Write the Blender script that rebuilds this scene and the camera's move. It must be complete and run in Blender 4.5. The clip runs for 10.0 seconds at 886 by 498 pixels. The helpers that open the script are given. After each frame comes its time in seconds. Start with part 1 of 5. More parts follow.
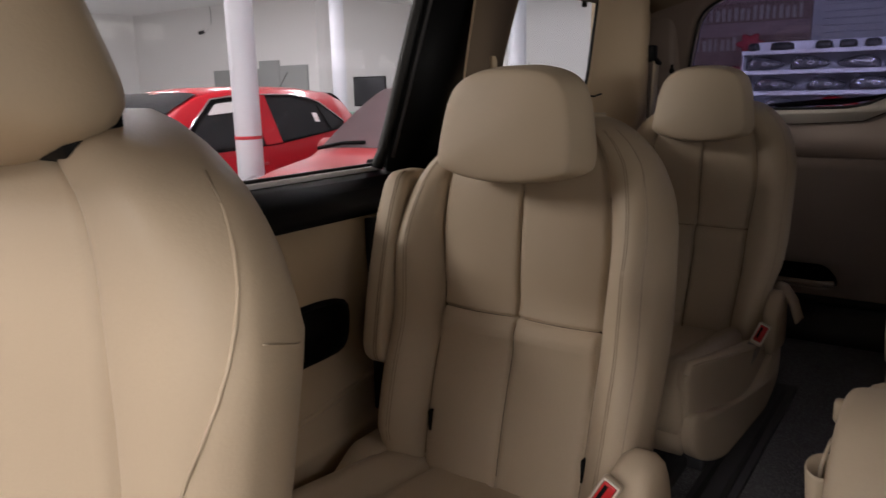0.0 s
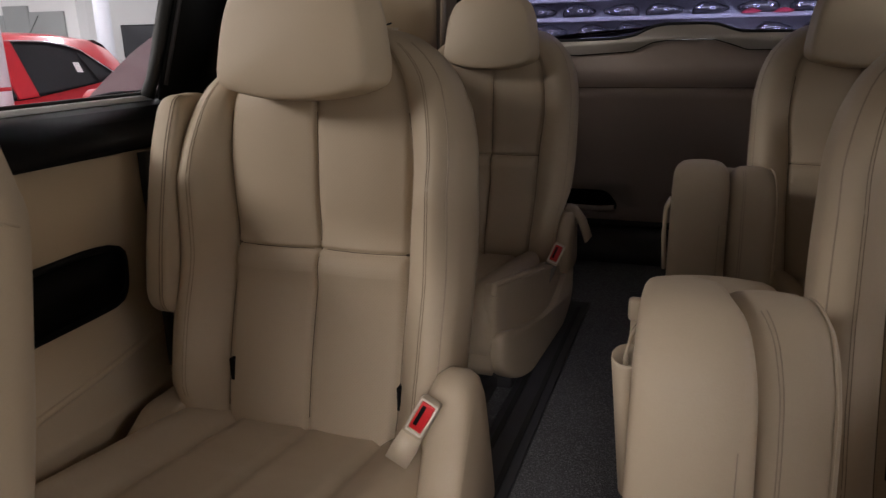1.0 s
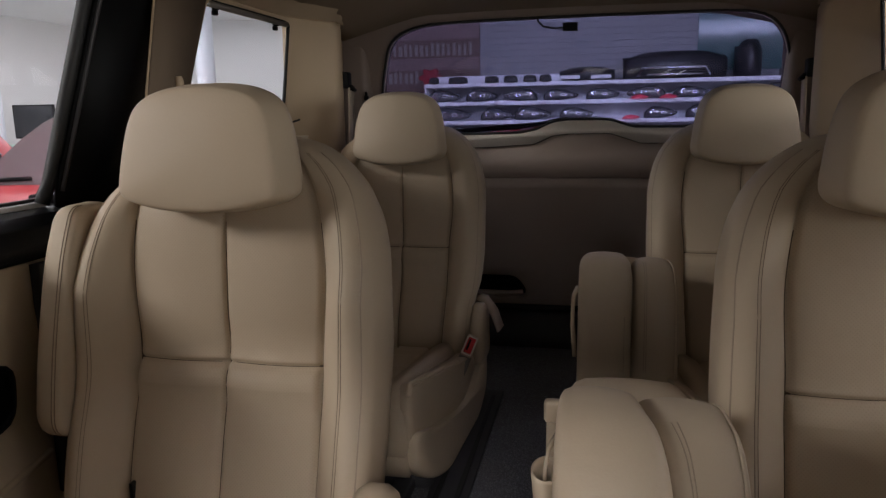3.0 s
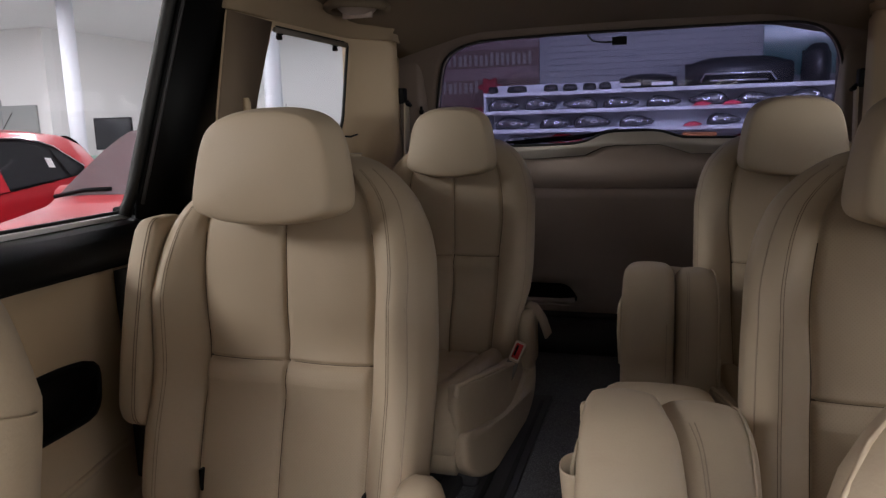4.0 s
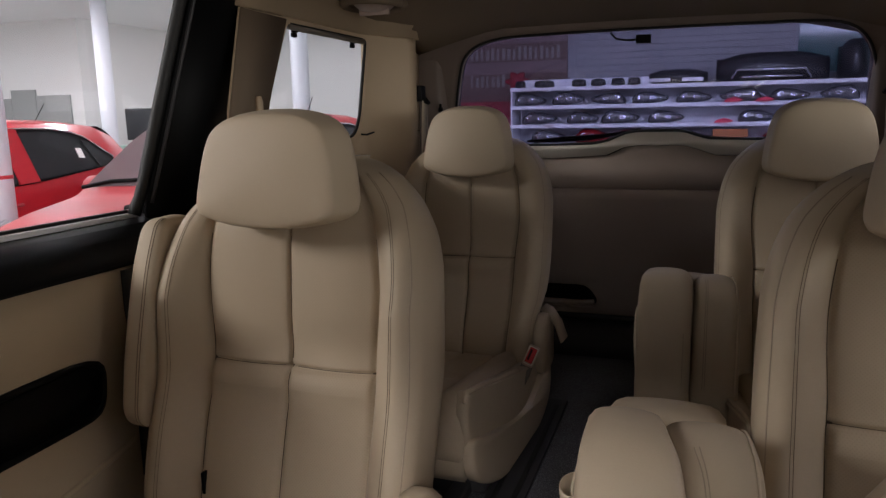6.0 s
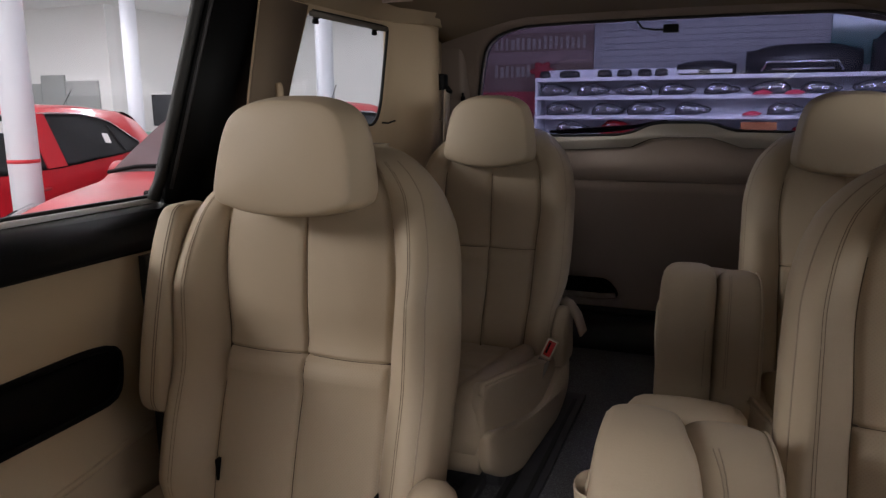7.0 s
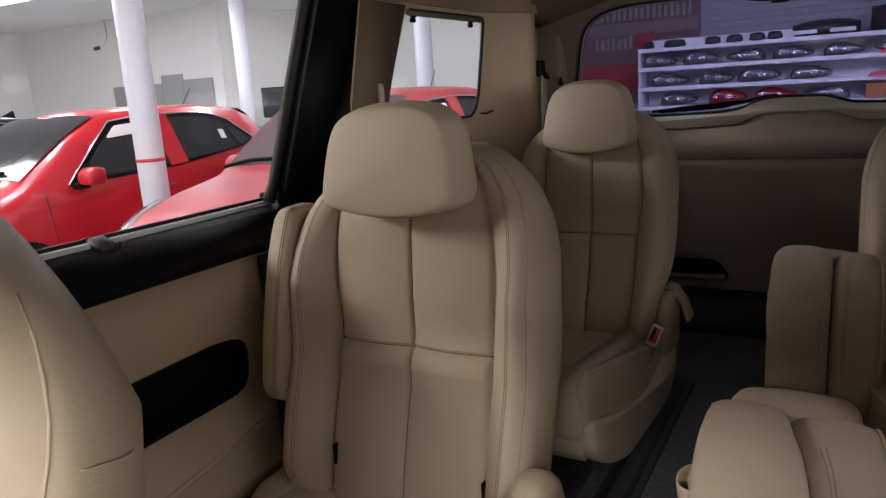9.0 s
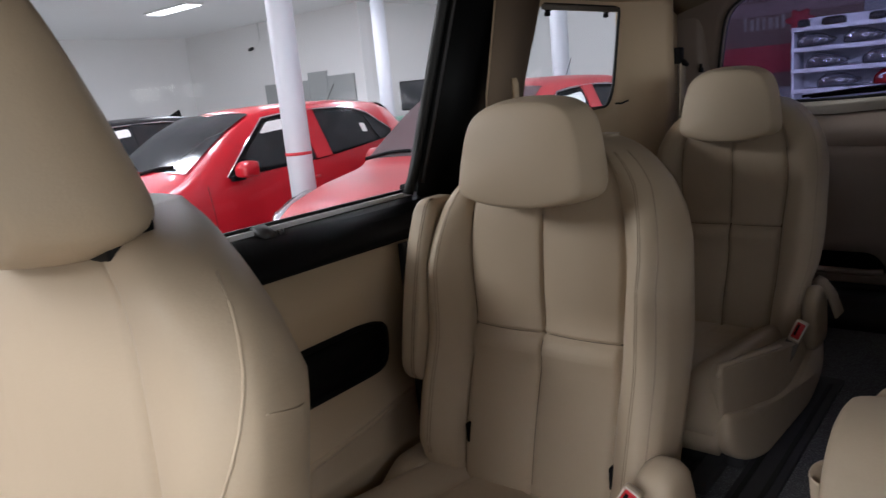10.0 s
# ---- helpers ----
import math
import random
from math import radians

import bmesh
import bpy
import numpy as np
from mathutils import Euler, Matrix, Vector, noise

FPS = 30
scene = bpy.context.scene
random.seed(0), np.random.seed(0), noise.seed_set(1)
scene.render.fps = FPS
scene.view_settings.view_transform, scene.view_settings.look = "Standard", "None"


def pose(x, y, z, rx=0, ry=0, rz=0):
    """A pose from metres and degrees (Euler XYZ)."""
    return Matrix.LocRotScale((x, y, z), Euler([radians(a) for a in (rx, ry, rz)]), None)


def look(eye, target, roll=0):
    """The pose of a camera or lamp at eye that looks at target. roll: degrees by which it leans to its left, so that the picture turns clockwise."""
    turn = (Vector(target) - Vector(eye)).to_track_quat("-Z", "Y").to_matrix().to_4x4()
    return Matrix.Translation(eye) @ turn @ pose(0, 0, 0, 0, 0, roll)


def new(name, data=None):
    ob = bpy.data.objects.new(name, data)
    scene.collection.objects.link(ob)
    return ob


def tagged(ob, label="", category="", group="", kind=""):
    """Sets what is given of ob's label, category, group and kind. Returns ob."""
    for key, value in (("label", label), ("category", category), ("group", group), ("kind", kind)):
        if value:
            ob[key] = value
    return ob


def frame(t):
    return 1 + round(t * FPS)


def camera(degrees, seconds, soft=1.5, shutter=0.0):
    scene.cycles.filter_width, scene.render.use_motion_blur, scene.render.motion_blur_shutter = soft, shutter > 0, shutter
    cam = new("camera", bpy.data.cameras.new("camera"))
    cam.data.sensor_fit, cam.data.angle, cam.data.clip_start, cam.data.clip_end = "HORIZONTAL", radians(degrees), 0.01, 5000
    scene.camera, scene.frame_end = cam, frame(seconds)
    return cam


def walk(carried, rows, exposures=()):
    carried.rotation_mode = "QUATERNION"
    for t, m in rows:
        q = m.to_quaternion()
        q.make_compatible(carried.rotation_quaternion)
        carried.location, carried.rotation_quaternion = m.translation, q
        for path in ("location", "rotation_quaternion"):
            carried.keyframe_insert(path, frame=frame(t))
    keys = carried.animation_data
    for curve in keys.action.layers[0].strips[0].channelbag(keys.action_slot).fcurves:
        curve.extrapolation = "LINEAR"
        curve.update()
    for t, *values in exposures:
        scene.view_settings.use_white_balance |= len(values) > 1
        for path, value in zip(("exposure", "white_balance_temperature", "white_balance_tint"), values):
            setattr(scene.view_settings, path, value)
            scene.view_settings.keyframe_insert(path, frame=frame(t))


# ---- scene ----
from mathutils.bvhtree import BVHTree

cam = camera(63.2, 10.0, soft=1.3, shutter=0.2)
PATH = [
    (0, (0.125, 0.223, 1.068), (-1.011, 1.81, 0.632), -1.2),
    (0.5, (0.106, 0.249, 1.039), (-0.748, 1.983, 0.522), -1.6),
    (1, (0.098, 0.271, 1.006), (-0.542, 2.08, 0.442), -1.2),
    (1.5, (0.091, 0.295, 1.009), (-0.391, 2.161, 0.475), -0.7),
    (2, (0.091, 0.309, 1.027), (-0.316, 2.208, 0.548), -0.6),
    (2.5, (0.078, 0.306, 1.04), (-0.296, 2.229, 0.637), -0.9),
    (4, (0.136, 0.217, 1.07), (-0.44, 2.101, 0.724), -1.6),
    (4.5, (0.139, 0.213, 1.063), (-0.493, 2.077, 0.707), -1.7),
    (5, (0.145, 0.223, 1.072), (-0.506, 2.081, 0.716), -1.6),
    (6.5, (0.16, 0.265, 1.087), (-0.494, 2.117, 0.712), -0.6),
    (7, (0.159, 0.27, 1.084), (-0.543, 2.102, 0.693), -0.4),
    (7.5, (0.166, 0.241, 1.086), (-0.63, 2.032, 0.689), -0.7),
    (8, (0.166, 0.245, 1.095), (-0.681, 2.01, 0.688), -1.3),
    (8.5, (0.17, 0.261, 1.112), (-0.724, 2.0, 0.69), -2.4),
    (9, (0.176, 0.249, 1.117), (-0.783, 1.948, 0.678), -3.7),
    (9.5, (0.189, 0.247, 1.131), (-0.88, 1.88, 0.693), -4.7),
    (10, (0.206, 0.208, 1.127), (-1.057, 1.696, 0.69), -5.5),
]
walk(cam, [(t, look(eye, target, roll)) for t, eye, target, roll in PATH], exposures=[(0, -0.18, 6750, 13), (0.6, -0.01, 6850, 14), (1.2, 0.13, 6500, 10), (2.5, 0.14, 6400, 10), (6.5, 0.12, 6450, 10), (8.5, 0.17, 6450, 10), (9.3, 0.19, 6400, 10), (10, 0.05, 6050, 8)])

# ---- world, lights ----
world = bpy.data.worlds.new("world")
scene.world = world
world.use_nodes = True
wn = world.node_tree.nodes
sky = wn.new("ShaderNodeTexSky")
sky.sky_type = "NISHITA"
sky.sun_disc = False
sky.sun_elevation, sky.sun_rotation = radians(50), radians(200)
world.node_tree.links.new(sky.outputs[0], wn["Background"].inputs[0])
wn["Background"].inputs[1].default_value = 0.12
sun_data = bpy.data.lights.new("sun", "SUN")
sun_data.energy, sun_data.angle, sun_data.color = 1.0, radians(10), (1.0, 0.95, 0.88)
new("sun", sun_data).matrix_world = look((0, -20, 24), (0, 0, 0))


def lamp(x, y, z, sx, sy, watts, colour, tip=0):
    data = bpy.data.lights.new("ceiling_and_fill_lamp", "AREA")
    data.shape, data.size, data.size_y, data.energy, data.color = "RECTANGLE", sx, sy, watts, colour
    new("ceiling_and_fill_lamp", data).matrix_world = pose(x, y, z, tip)


def window_fill(x, y, z, toward, sx, sy, watts, colour):
    """Fill light added in an unseen showroom window, standing in for daylight."""
    data = bpy.data.lights.new("window_fill", "AREA")
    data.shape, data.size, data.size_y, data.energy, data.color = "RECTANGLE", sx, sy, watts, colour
    new("window_fill", data).matrix_world = look((x, y, z), (x + toward[0], y + toward[1], z))


COOL, WARM = (0.95, 0.955, 1.0), (1.0, 0.965, 0.97)
for lx in (-10.6, -8.0, -5.4):
    for ly in (0.9, 3.6, 6.9):
        lamp(lx, ly, 2.68, 1.16, 0.26, 47, COOL)
# Unseen fill lamps without panels, added to balance far wall, shelf and cabin.
lamp(-5.6, 10.4, 2.68, 5.0, 3.0, 60, COOL)
lamp(0.4, 3.4, 2.3, 4.0, 0.6, 205, (0.83, 0.90, 1.0), 74)
lamp(0.9, -3.3, 2.68, 2.4, 1.0, 340, WARM)
lamp(3.6, 0.3, 2.68, 0.6, 4.0, 58, COOL)
lamp(-4.0, -1.6, 2.68, 1.6, 2.0, 260, (1.0, 0.965, 0.94))
window_fill(8.9, -3.6, 1.25, (-1, 0), 9.0, 2.2, 330, (1.0, 0.97, 0.93))
window_fill(1.6, -8.9, 1.25, (0, 1), 7.0, 2.2, 80, (1.0, 0.97, 0.98))

# ---- materials ----


def mat(name, colour, rough=0.5, metal=0.0, vary=0.12, scale=6.0, grain=60.0, bump=0.1, coat=0.0, depth=0.002, spec=0.5, tone=None, wrinkle=0.0):
    m = bpy.data.materials.new(name)
    m.use_nodes = True
    nt = m.node_tree
    bsdf = nt.nodes["Principled BSDF"]
    tex = nt.nodes.new("ShaderNodeTexCoord")
    big, fine = nt.nodes.new("ShaderNodeTexNoise"), nt.nodes.new("ShaderNodeTexNoise")
    big.inputs["Scale"].default_value, big.inputs["Detail"].default_value = scale, 5
    fine.inputs["Scale"].default_value, fine.inputs["Detail"].default_value = grain, 4
    mix = nt.nodes.new("ShaderNodeMix")
    mix.data_type = "RGBA"
    mix.inputs[6].default_value = (*[c * (1 - vary) for c in colour], 1)
    other = tone or colour
    mix.inputs[7].default_value = (*[min(1, c * (1 + vary)) for c in other], 1)
    add = nt.nodes.new("ShaderNodeMath")
    add.operation = "MULTIPLY_ADD"
    add.inputs[1].default_value = 0.35
    nt.links.new(tex.outputs["Object"], big.inputs["Vector"])
    nt.links.new(tex.outputs["Object"], fine.inputs["Vector"])
    nt.links.new(fine.outputs["Fac"], add.inputs[0])
    scaled = nt.nodes.new("ShaderNodeMath")
    scaled.operation = "MULTIPLY"
    scaled.inputs[1].default_value = 0.65
    nt.links.new(big.outputs["Fac"], scaled.inputs[0])
    nt.links.new(scaled.outputs[0], add.inputs[2])
    nt.links.new(add.outputs[0], mix.inputs[0])
    nt.links.new(mix.outputs[2], bsdf.inputs["Base Color"])
    bsdf.inputs["Metallic"].default_value = metal
    bsdf.inputs["Specular IOR Level"].default_value = spec
    bsdf.inputs["Coat Weight"].default_value = coat
    bsdf.inputs["Coat Roughness"].default_value = 0.06
    rr = nt.nodes.new("ShaderNodeMapRange")
    rr.inputs["To Min"].default_value, rr.inputs["To Max"].default_value = max(0.02, rough - 0.07), min(1, rough + 0.07)
    nt.links.new(big.outputs["Fac"], rr.inputs["Value"])
    nt.links.new(rr.outputs[0], bsdf.inputs["Roughness"])
    if bump:
        b = nt.nodes.new("ShaderNodeBump")
        b.inputs["Strength"].default_value, b.inputs["Distance"].default_value = bump, depth
        nt.links.new(fine.outputs["Fac"], b.inputs["Height"])
        nt.links.new(b.outputs[0], bsdf.inputs["Normal"])
        if wrinkle:
            fold, wb = nt.nodes.new("ShaderNodeTexNoise"), nt.nodes.new("ShaderNodeBump")
            fold.inputs["Scale"].default_value, fold.inputs["Detail"].default_value, fold.inputs["Distortion"].default_value = 14, 2, 0.3
            wb.inputs["Strength"].default_value, wb.inputs["Distance"].default_value = wrinkle, 0.006
            nt.links.new(tex.outputs["Object"], fold.inputs["Vector"])
            nt.links.new(fold.outputs["Fac"], wb.inputs["Height"])
            nt.links.new(wb.outputs[0], b.inputs["Normal"])
    return m


def glass(name, tint, gloss=0.06):
    m = bpy.data.materials.new(name)
    m.use_nodes = True
    nt = m.node_tree
    nt.nodes.remove(nt.nodes["Principled BSDF"])
    clear, shine, mix = nt.nodes.new("ShaderNodeBsdfTransparent"), nt.nodes.new("ShaderNodeBsdfGlossy"), nt.nodes.new("ShaderNodeMixShader")
    clear.inputs[0].default_value = (*tint, 1)
    shine.inputs["Roughness"].default_value = 0.03
    mix.inputs[0].default_value = gloss
    nt.links.new(clear.outputs[0], mix.inputs[1])
    nt.links.new(shine.outputs[0], mix.inputs[2])
    nt.links.new(mix.outputs[0], nt.nodes["Material Output"].inputs[0])
    return m


def glow(name, colour, strength):
    m = bpy.data.materials.new(name)
    m.use_nodes = True
    b = m.node_tree.nodes["Principled BSDF"]
    b.inputs["Base Color"].default_value = (*colour, 1)
    b.inputs["Emission Color"].default_value = (*colour, 1)
    b.inputs["Emission Strength"].default_value = strength
    return m


LEATHER = mat("leather_beige", (0.455, 0.366, 0.264), 0.50, vary=0.06, scale=5, grain=420, bump=0.16, depth=0.0012, wrinkle=0.3, spec=0.27)
LEATHER_SIDE = mat("leather_side", (0.438, 0.352, 0.254), 0.54, vary=0.07, scale=4, grain=420, bump=0.16, depth=0.0012, wrinkle=0.3, spec=0.27)


def perforate(m, pitch=0.0036):
    """Rows of pin holes pricked into a leather."""
    nt = m.node_tree
    tex, hole, dark, over = nt.nodes["Texture Coordinate"], nt.nodes.new("ShaderNodeTexVoronoi"), nt.nodes.new("ShaderNodeMapRange"), nt.nodes.new("ShaderNodeMix")
    squash = nt.nodes.new("ShaderNodeMapping")
    squash.inputs["Scale"].default_value = (1, 0, 1)
    squash.inputs["Rotation"].default_value = (0, radians(45), 0)
    hole.inputs["Scale"].default_value, hole.inputs["Randomness"].default_value = 1 / pitch, 0.0
    dark.inputs["From Min"].default_value, dark.inputs["From Max"].default_value = 0.16, 0.26
    dark.inputs["To Min"].default_value, dark.inputs["To Max"].default_value = 1.0, 0.0
    over.data_type = "RGBA"
    over.inputs[7].default_value = (0.405, 0.324, 0.232, 1)
    socket = nt.nodes["Principled BSDF"].inputs["Base Color"]
    nt.links.new(socket.links[0].from_socket, over.inputs[6])
    nt.links.new(tex.outputs["Object"], squash.inputs["Vector"])
    nt.links.new(squash.outputs[0], hole.inputs["Vector"])
    nt.links.new(hole.outputs["Distance"], dark.inputs["Value"])
    nt.links.new(dark.outputs[0], over.inputs[0])
    nt.links.new(over.outputs[2], socket)
    return m


PERFORATED = perforate(mat("perforated_leather", (0.445, 0.356, 0.256), 0.52, vary=0.08, scale=5, grain=420, bump=0.16, depth=0.0012, wrinkle=0.3, spec=0.27))
SEAM = mat("seam_thread", (0.10, 0.072, 0.05), 0.8, bump=0)
FOLD = mat("leather_fold", (0.33, 0.26, 0.195), 0.7, bump=0)
THREAD = mat("brown_thread", (0.20, 0.15, 0.105), 0.8, bump=0)
STITCH = mat("pale_stitching", (0.50, 0.405, 0.29), 0.6, bump=0)
TRIM = mat("beige_trim", (0.58, 0.445, 0.295), 0.55, vary=0.05, scale=4, grain=500, bump=0.12, depth=0.001)
TAIL = mat("taupe_trim", (0.41, 0.325, 0.275), 0.6, vary=0.07, scale=3, grain=500, bump=0.12, depth=0.001)
DARKTRIM = mat("brown_and_shaded_trim", (0.20, 0.155, 0.13), 0.6, vary=0.07, scale=3, grain=500, bump=0.12, depth=0.001)
# Darker tone standing in for shade on the quarter panel.
QUARTER_SHADE = mat("quarter_shade_brown", (0.20, 0.15, 0.108), 0.8, vary=0.06, scale=4, grain=500, bump=0.12, depth=0.001, spec=0.2)
DOORTRIM = mat("beige_door_trim", (0.50, 0.39, 0.265), 0.55, vary=0.06, scale=4, grain=500, bump=0.14, depth=0.001)
LIP = mat("pale_grey_trim", (0.74, 0.66, 0.58), 0.5, vary=0.05, grain=500, bump=0.1, depth=0.001)
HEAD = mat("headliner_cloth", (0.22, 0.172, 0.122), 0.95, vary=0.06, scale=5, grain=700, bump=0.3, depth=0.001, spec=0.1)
# Same cloth as HEAD; window light on the cove is put into its tone.
HEAD_LIT = mat("window_lit_headliner", (0.40, 0.31, 0.21), 0.9, vary=0.06, scale=5, grain=700, bump=0.3, depth=0.001, spec=0.1)
BLACK = mat("black_trim", (0.006, 0.006, 0.0065), 0.5, vary=0.15, grain=500, bump=0, spec=0.09)
RUBBER = mat("black_rubber", (0.01, 0.01, 0.01), 0.6, bump=0)
DARKPL = mat("dark_grey_plastic", (0.035, 0.034, 0.036), 0.55, grain=400, bump=0.1, depth=0.001)
CARPET = mat("charcoal_carpet", (0.070, 0.068, 0.073), 0.98, vary=0.3, tone=(0.13, 0.125, 0.13), scale=9, grain=300, bump=1.0, depth=0.006, spec=0.1)
cn = CARPET.node_tree
fleck, step, over = cn.nodes.new("ShaderNodeTexNoise"), cn.nodes.new("ShaderNodeMapRange"), cn.nodes.new("ShaderNodeMix")
fleck.inputs["Scale"].default_value, fleck.inputs["Detail"].default_value = 420, 3
step.inputs["From Min"].default_value, step.inputs["From Max"].default_value = 0.50, 0.66
over.data_type = "RGBA"
over.inputs[7].default_value = (0.26, 0.26, 0.27, 1)
socket = cn.nodes["Principled BSDF"].inputs["Base Color"]
cn.links.new(socket.links[0].from_socket, over.inputs[6])
cn.links.new(cn.nodes["Texture Coordinate"].outputs["Object"], fleck.inputs["Vector"])
cn.links.new(fleck.outputs["Fac"], step.inputs["Value"])
cn.links.new(step.outputs[0], over.inputs[0])
cn.links.new(over.outputs[2], socket)
STEEL = mat("brushed_strip", (0.42, 0.42, 0.44), 0.35, metal=0.9, bump=0.05)
BLINDBAR = mat("grey_brown_bar", (0.17, 0.15, 0.13), 0.6, bump=0)
SILL = mat("pale_grey_strip", (0.74, 0.74, 0.76), 0.4, bump=0)
BELT = mat("beige_webbing", (0.42, 0.34, 0.25), 0.8, grain=900, bump=0.3, depth=0.001)
REDBTN = mat("red_plastic", (0.55, 0.015, 0.02), 0.35, bump=0)
TAILRED = mat("dark_red_lens", (0.28, 0.008, 0.014), 0.25, bump=0, vary=0.4, scale=14)
BUCKLE = mat("beige_plastic", (0.50, 0.41, 0.30), 0.4, bump=0)
CLEARPL = mat("clear_cover", (0.26, 0.24, 0.22), 0.2, bump=0)
PANE = glass("clear_pane", (0.95, 0.94, 0.96), 0.02)
TINT = glass("lightly_tinted_pane", (0.84, 0.84, 0.86), 0.02)
TINTED = glass("violet_tinted_pane", (0.45, 0.44, 0.56), 0.03)
WHITE = mat("white_paint", (0.80, 0.79, 0.77), 0.7, vary=0.04, scale=0.7, grain=30, bump=0.05)
GREYW = mat("grey_paint", (0.74, 0.73, 0.71), 0.75, vary=0.05, scale=0.7, grain=30, bump=0.05)
POSTM = mat("white_post_paint", (0.62, 0.64, 0.68), 0.5, vary=0.04, scale=1.5, grain=30, bump=0.05)
CEIL = mat("ceiling_board", (0.85, 0.85, 0.84), 0.85, vary=0.04, scale=0.5, grain=20, bump=0.05)
SLAB = mat("concrete_floor", (0.38, 0.38, 0.37), 0.4, vary=0.2, scale=0.8, grain=25, bump=0.1)
REDCAR = mat("red_car_paint", (0.46, 0.008, 0.018), 0.35, vary=0.04, scale=2, grain=60, bump=0, coat=0.5, spec=0.35)
# Paler, pinker red: the bonnet's reflected haze is put into the paint colour.
HAZERED = mat("hazed_red_car_paint", (0.45, 0.055, 0.06), 0.42, vary=0.15, scale=5, grain=50, bump=0.02, spec=0.5)
BLACKCAR = mat("black_car_paint", (0.02, 0.02, 0.022), 0.35, bump=0, coat=0.1, spec=0.15)
CARGLASS = mat("dark_car_glass", (0.03, 0.032, 0.034), 0.10, bump=0, vary=0.3, scale=2, spec=0.11)
# Blotchy pinkish grey stands in for reflections across the screen.
CARSCREEN = mat("reflection_toned_windscreen", (0.13, 0.095, 0.10), 0.12, bump=0, vary=0.5, scale=3, spec=0.4)
CHROME = mat("chrome", (0.75, 0.76, 0.78), 0.15, metal=1.0, bump=0)
SHELFM = mat("white_shelf", (0.82, 0.83, 0.87), 0.5, vary=0.05, scale=2, bump=0.03)
LAMPGL = mat("smoked_lamp_lens", (0.09, 0.09, 0.10), 0.14, vary=0.9, scale=16, bump=0, coat=1.0)
LAMPREF = mat("lamp_reflector", (0.8, 0.8, 0.82), 0.15, metal=0.9, bump=0)
DARKPART = mat("black_car_part", (0.025, 0.025, 0.028), 0.35, vary=0.4, scale=8, bump=0.1)
SIDING = mat("white_ribbed_sheet", (0.27, 0.27, 0.285), 0.6, vary=0.05, scale=1.0, bump=0.02)
DEEPRED = mat("deep_red_print", (0.26, 0.015, 0.03), 0.6, vary=0.2, scale=3, bump=0)
BANNER = mat("maroon_banner", (0.08, 0.042, 0.04), 0.7, vary=0.35, scale=3.5, grain=30, bump=0.02, tone=(0.15, 0.10, 0.085))
PALEROSE = mat("faded_rose_print", (0.19, 0.135, 0.13), 0.7, vary=0.45, scale=5, grain=40, bump=0)
BANTEXT = mat("banner_letters", (0.24, 0.225, 0.20), 0.7, vary=0.5, scale=30, bump=0)
REDBAND = mat("red_band_paint", (0.55, 0.03, 0.04), 0.5, bump=0)
REDLAMP = glow("red_lamp_lens", (0.75, 0.07, 0.12), 0.2)
GREENGL = mat("green_glass_door", (0.06, 0.13, 0.13), 0.15, vary=0.4, scale=1.2, bump=0)
TUBE = glow("white_light_panel", (0.95, 0.98, 1.0), 6.0)
SCREEN = mat("dark_screen", (0.015, 0.016, 0.02), 0.3, bump=0)
GREYBOARD = mat("grey_board", (0.33, 0.34, 0.33), 0.8, bump=0.02)

# ---- mesh tools ----


def thing(name, at, label, category, group="", kind=""):
    ob = new(name)
    ob.location = at
    return tagged(ob, label, category, group, kind)


def part(name, mesh, material, parent, label=""):
    if isinstance(mesh, bmesh.types.BMesh):
        data = bpy.data.meshes.new(name)
        bmesh.ops.recalc_face_normals(mesh, faces=mesh.faces)
        mesh.to_mesh(data)
        mesh.free()
    else:
        data = mesh
    if not data.materials:
        data.materials.append(material)
    ob = new(name, data)
    if parent is not None:
        ob.parent = parent
    return tagged(ob, label)


def smooth(bm, angle=40):
    for f in bm.faces:
        f.smooth = True
    for e in bm.edges:
        if len(e.link_faces) == 2 and e.calc_face_angle(0) > radians(angle):
            e.smooth = False
    return bm


def rbox(x0, x1, y0, y1, z0, z1, r=0.01, seg=3):
    bm = bmesh.new()
    bmesh.ops.create_cube(bm, size=1)
    for v in bm.verts:
        v.co = ((x0 + x1) / 2 + v.co.x * (x1 - x0), (y0 + y1) / 2 + v.co.y * (y1 - y0), (z0 + z1) / 2 + v.co.z * (z1 - z0))
    if r:
        bmesh.ops.bevel(bm, geom=bm.edges[:], offset=min(r, 0.49 * min(x1 - x0, y1 - y0, z1 - z0)), segments=seg, profile=0.5, affect="EDGES")
    return smooth(bm)


def loft(rings, closed=True, caps=True, angle=60):
    bm = bmesh.new()
    rows = [[bm.verts.new(p) for p in ring] for ring in rings]
    n = len(rows[0])
    for a, b in zip(rows, rows[1:]):
        for i in range(n if closed else n - 1):
            j = (i + 1) % n
            bm.faces.new((a[i], a[j], b[j], b[i]))
    if caps:
        bm.faces.new(rows[0][::-1])
        bm.faces.new(rows[-1])
    return smooth(bm, angle)


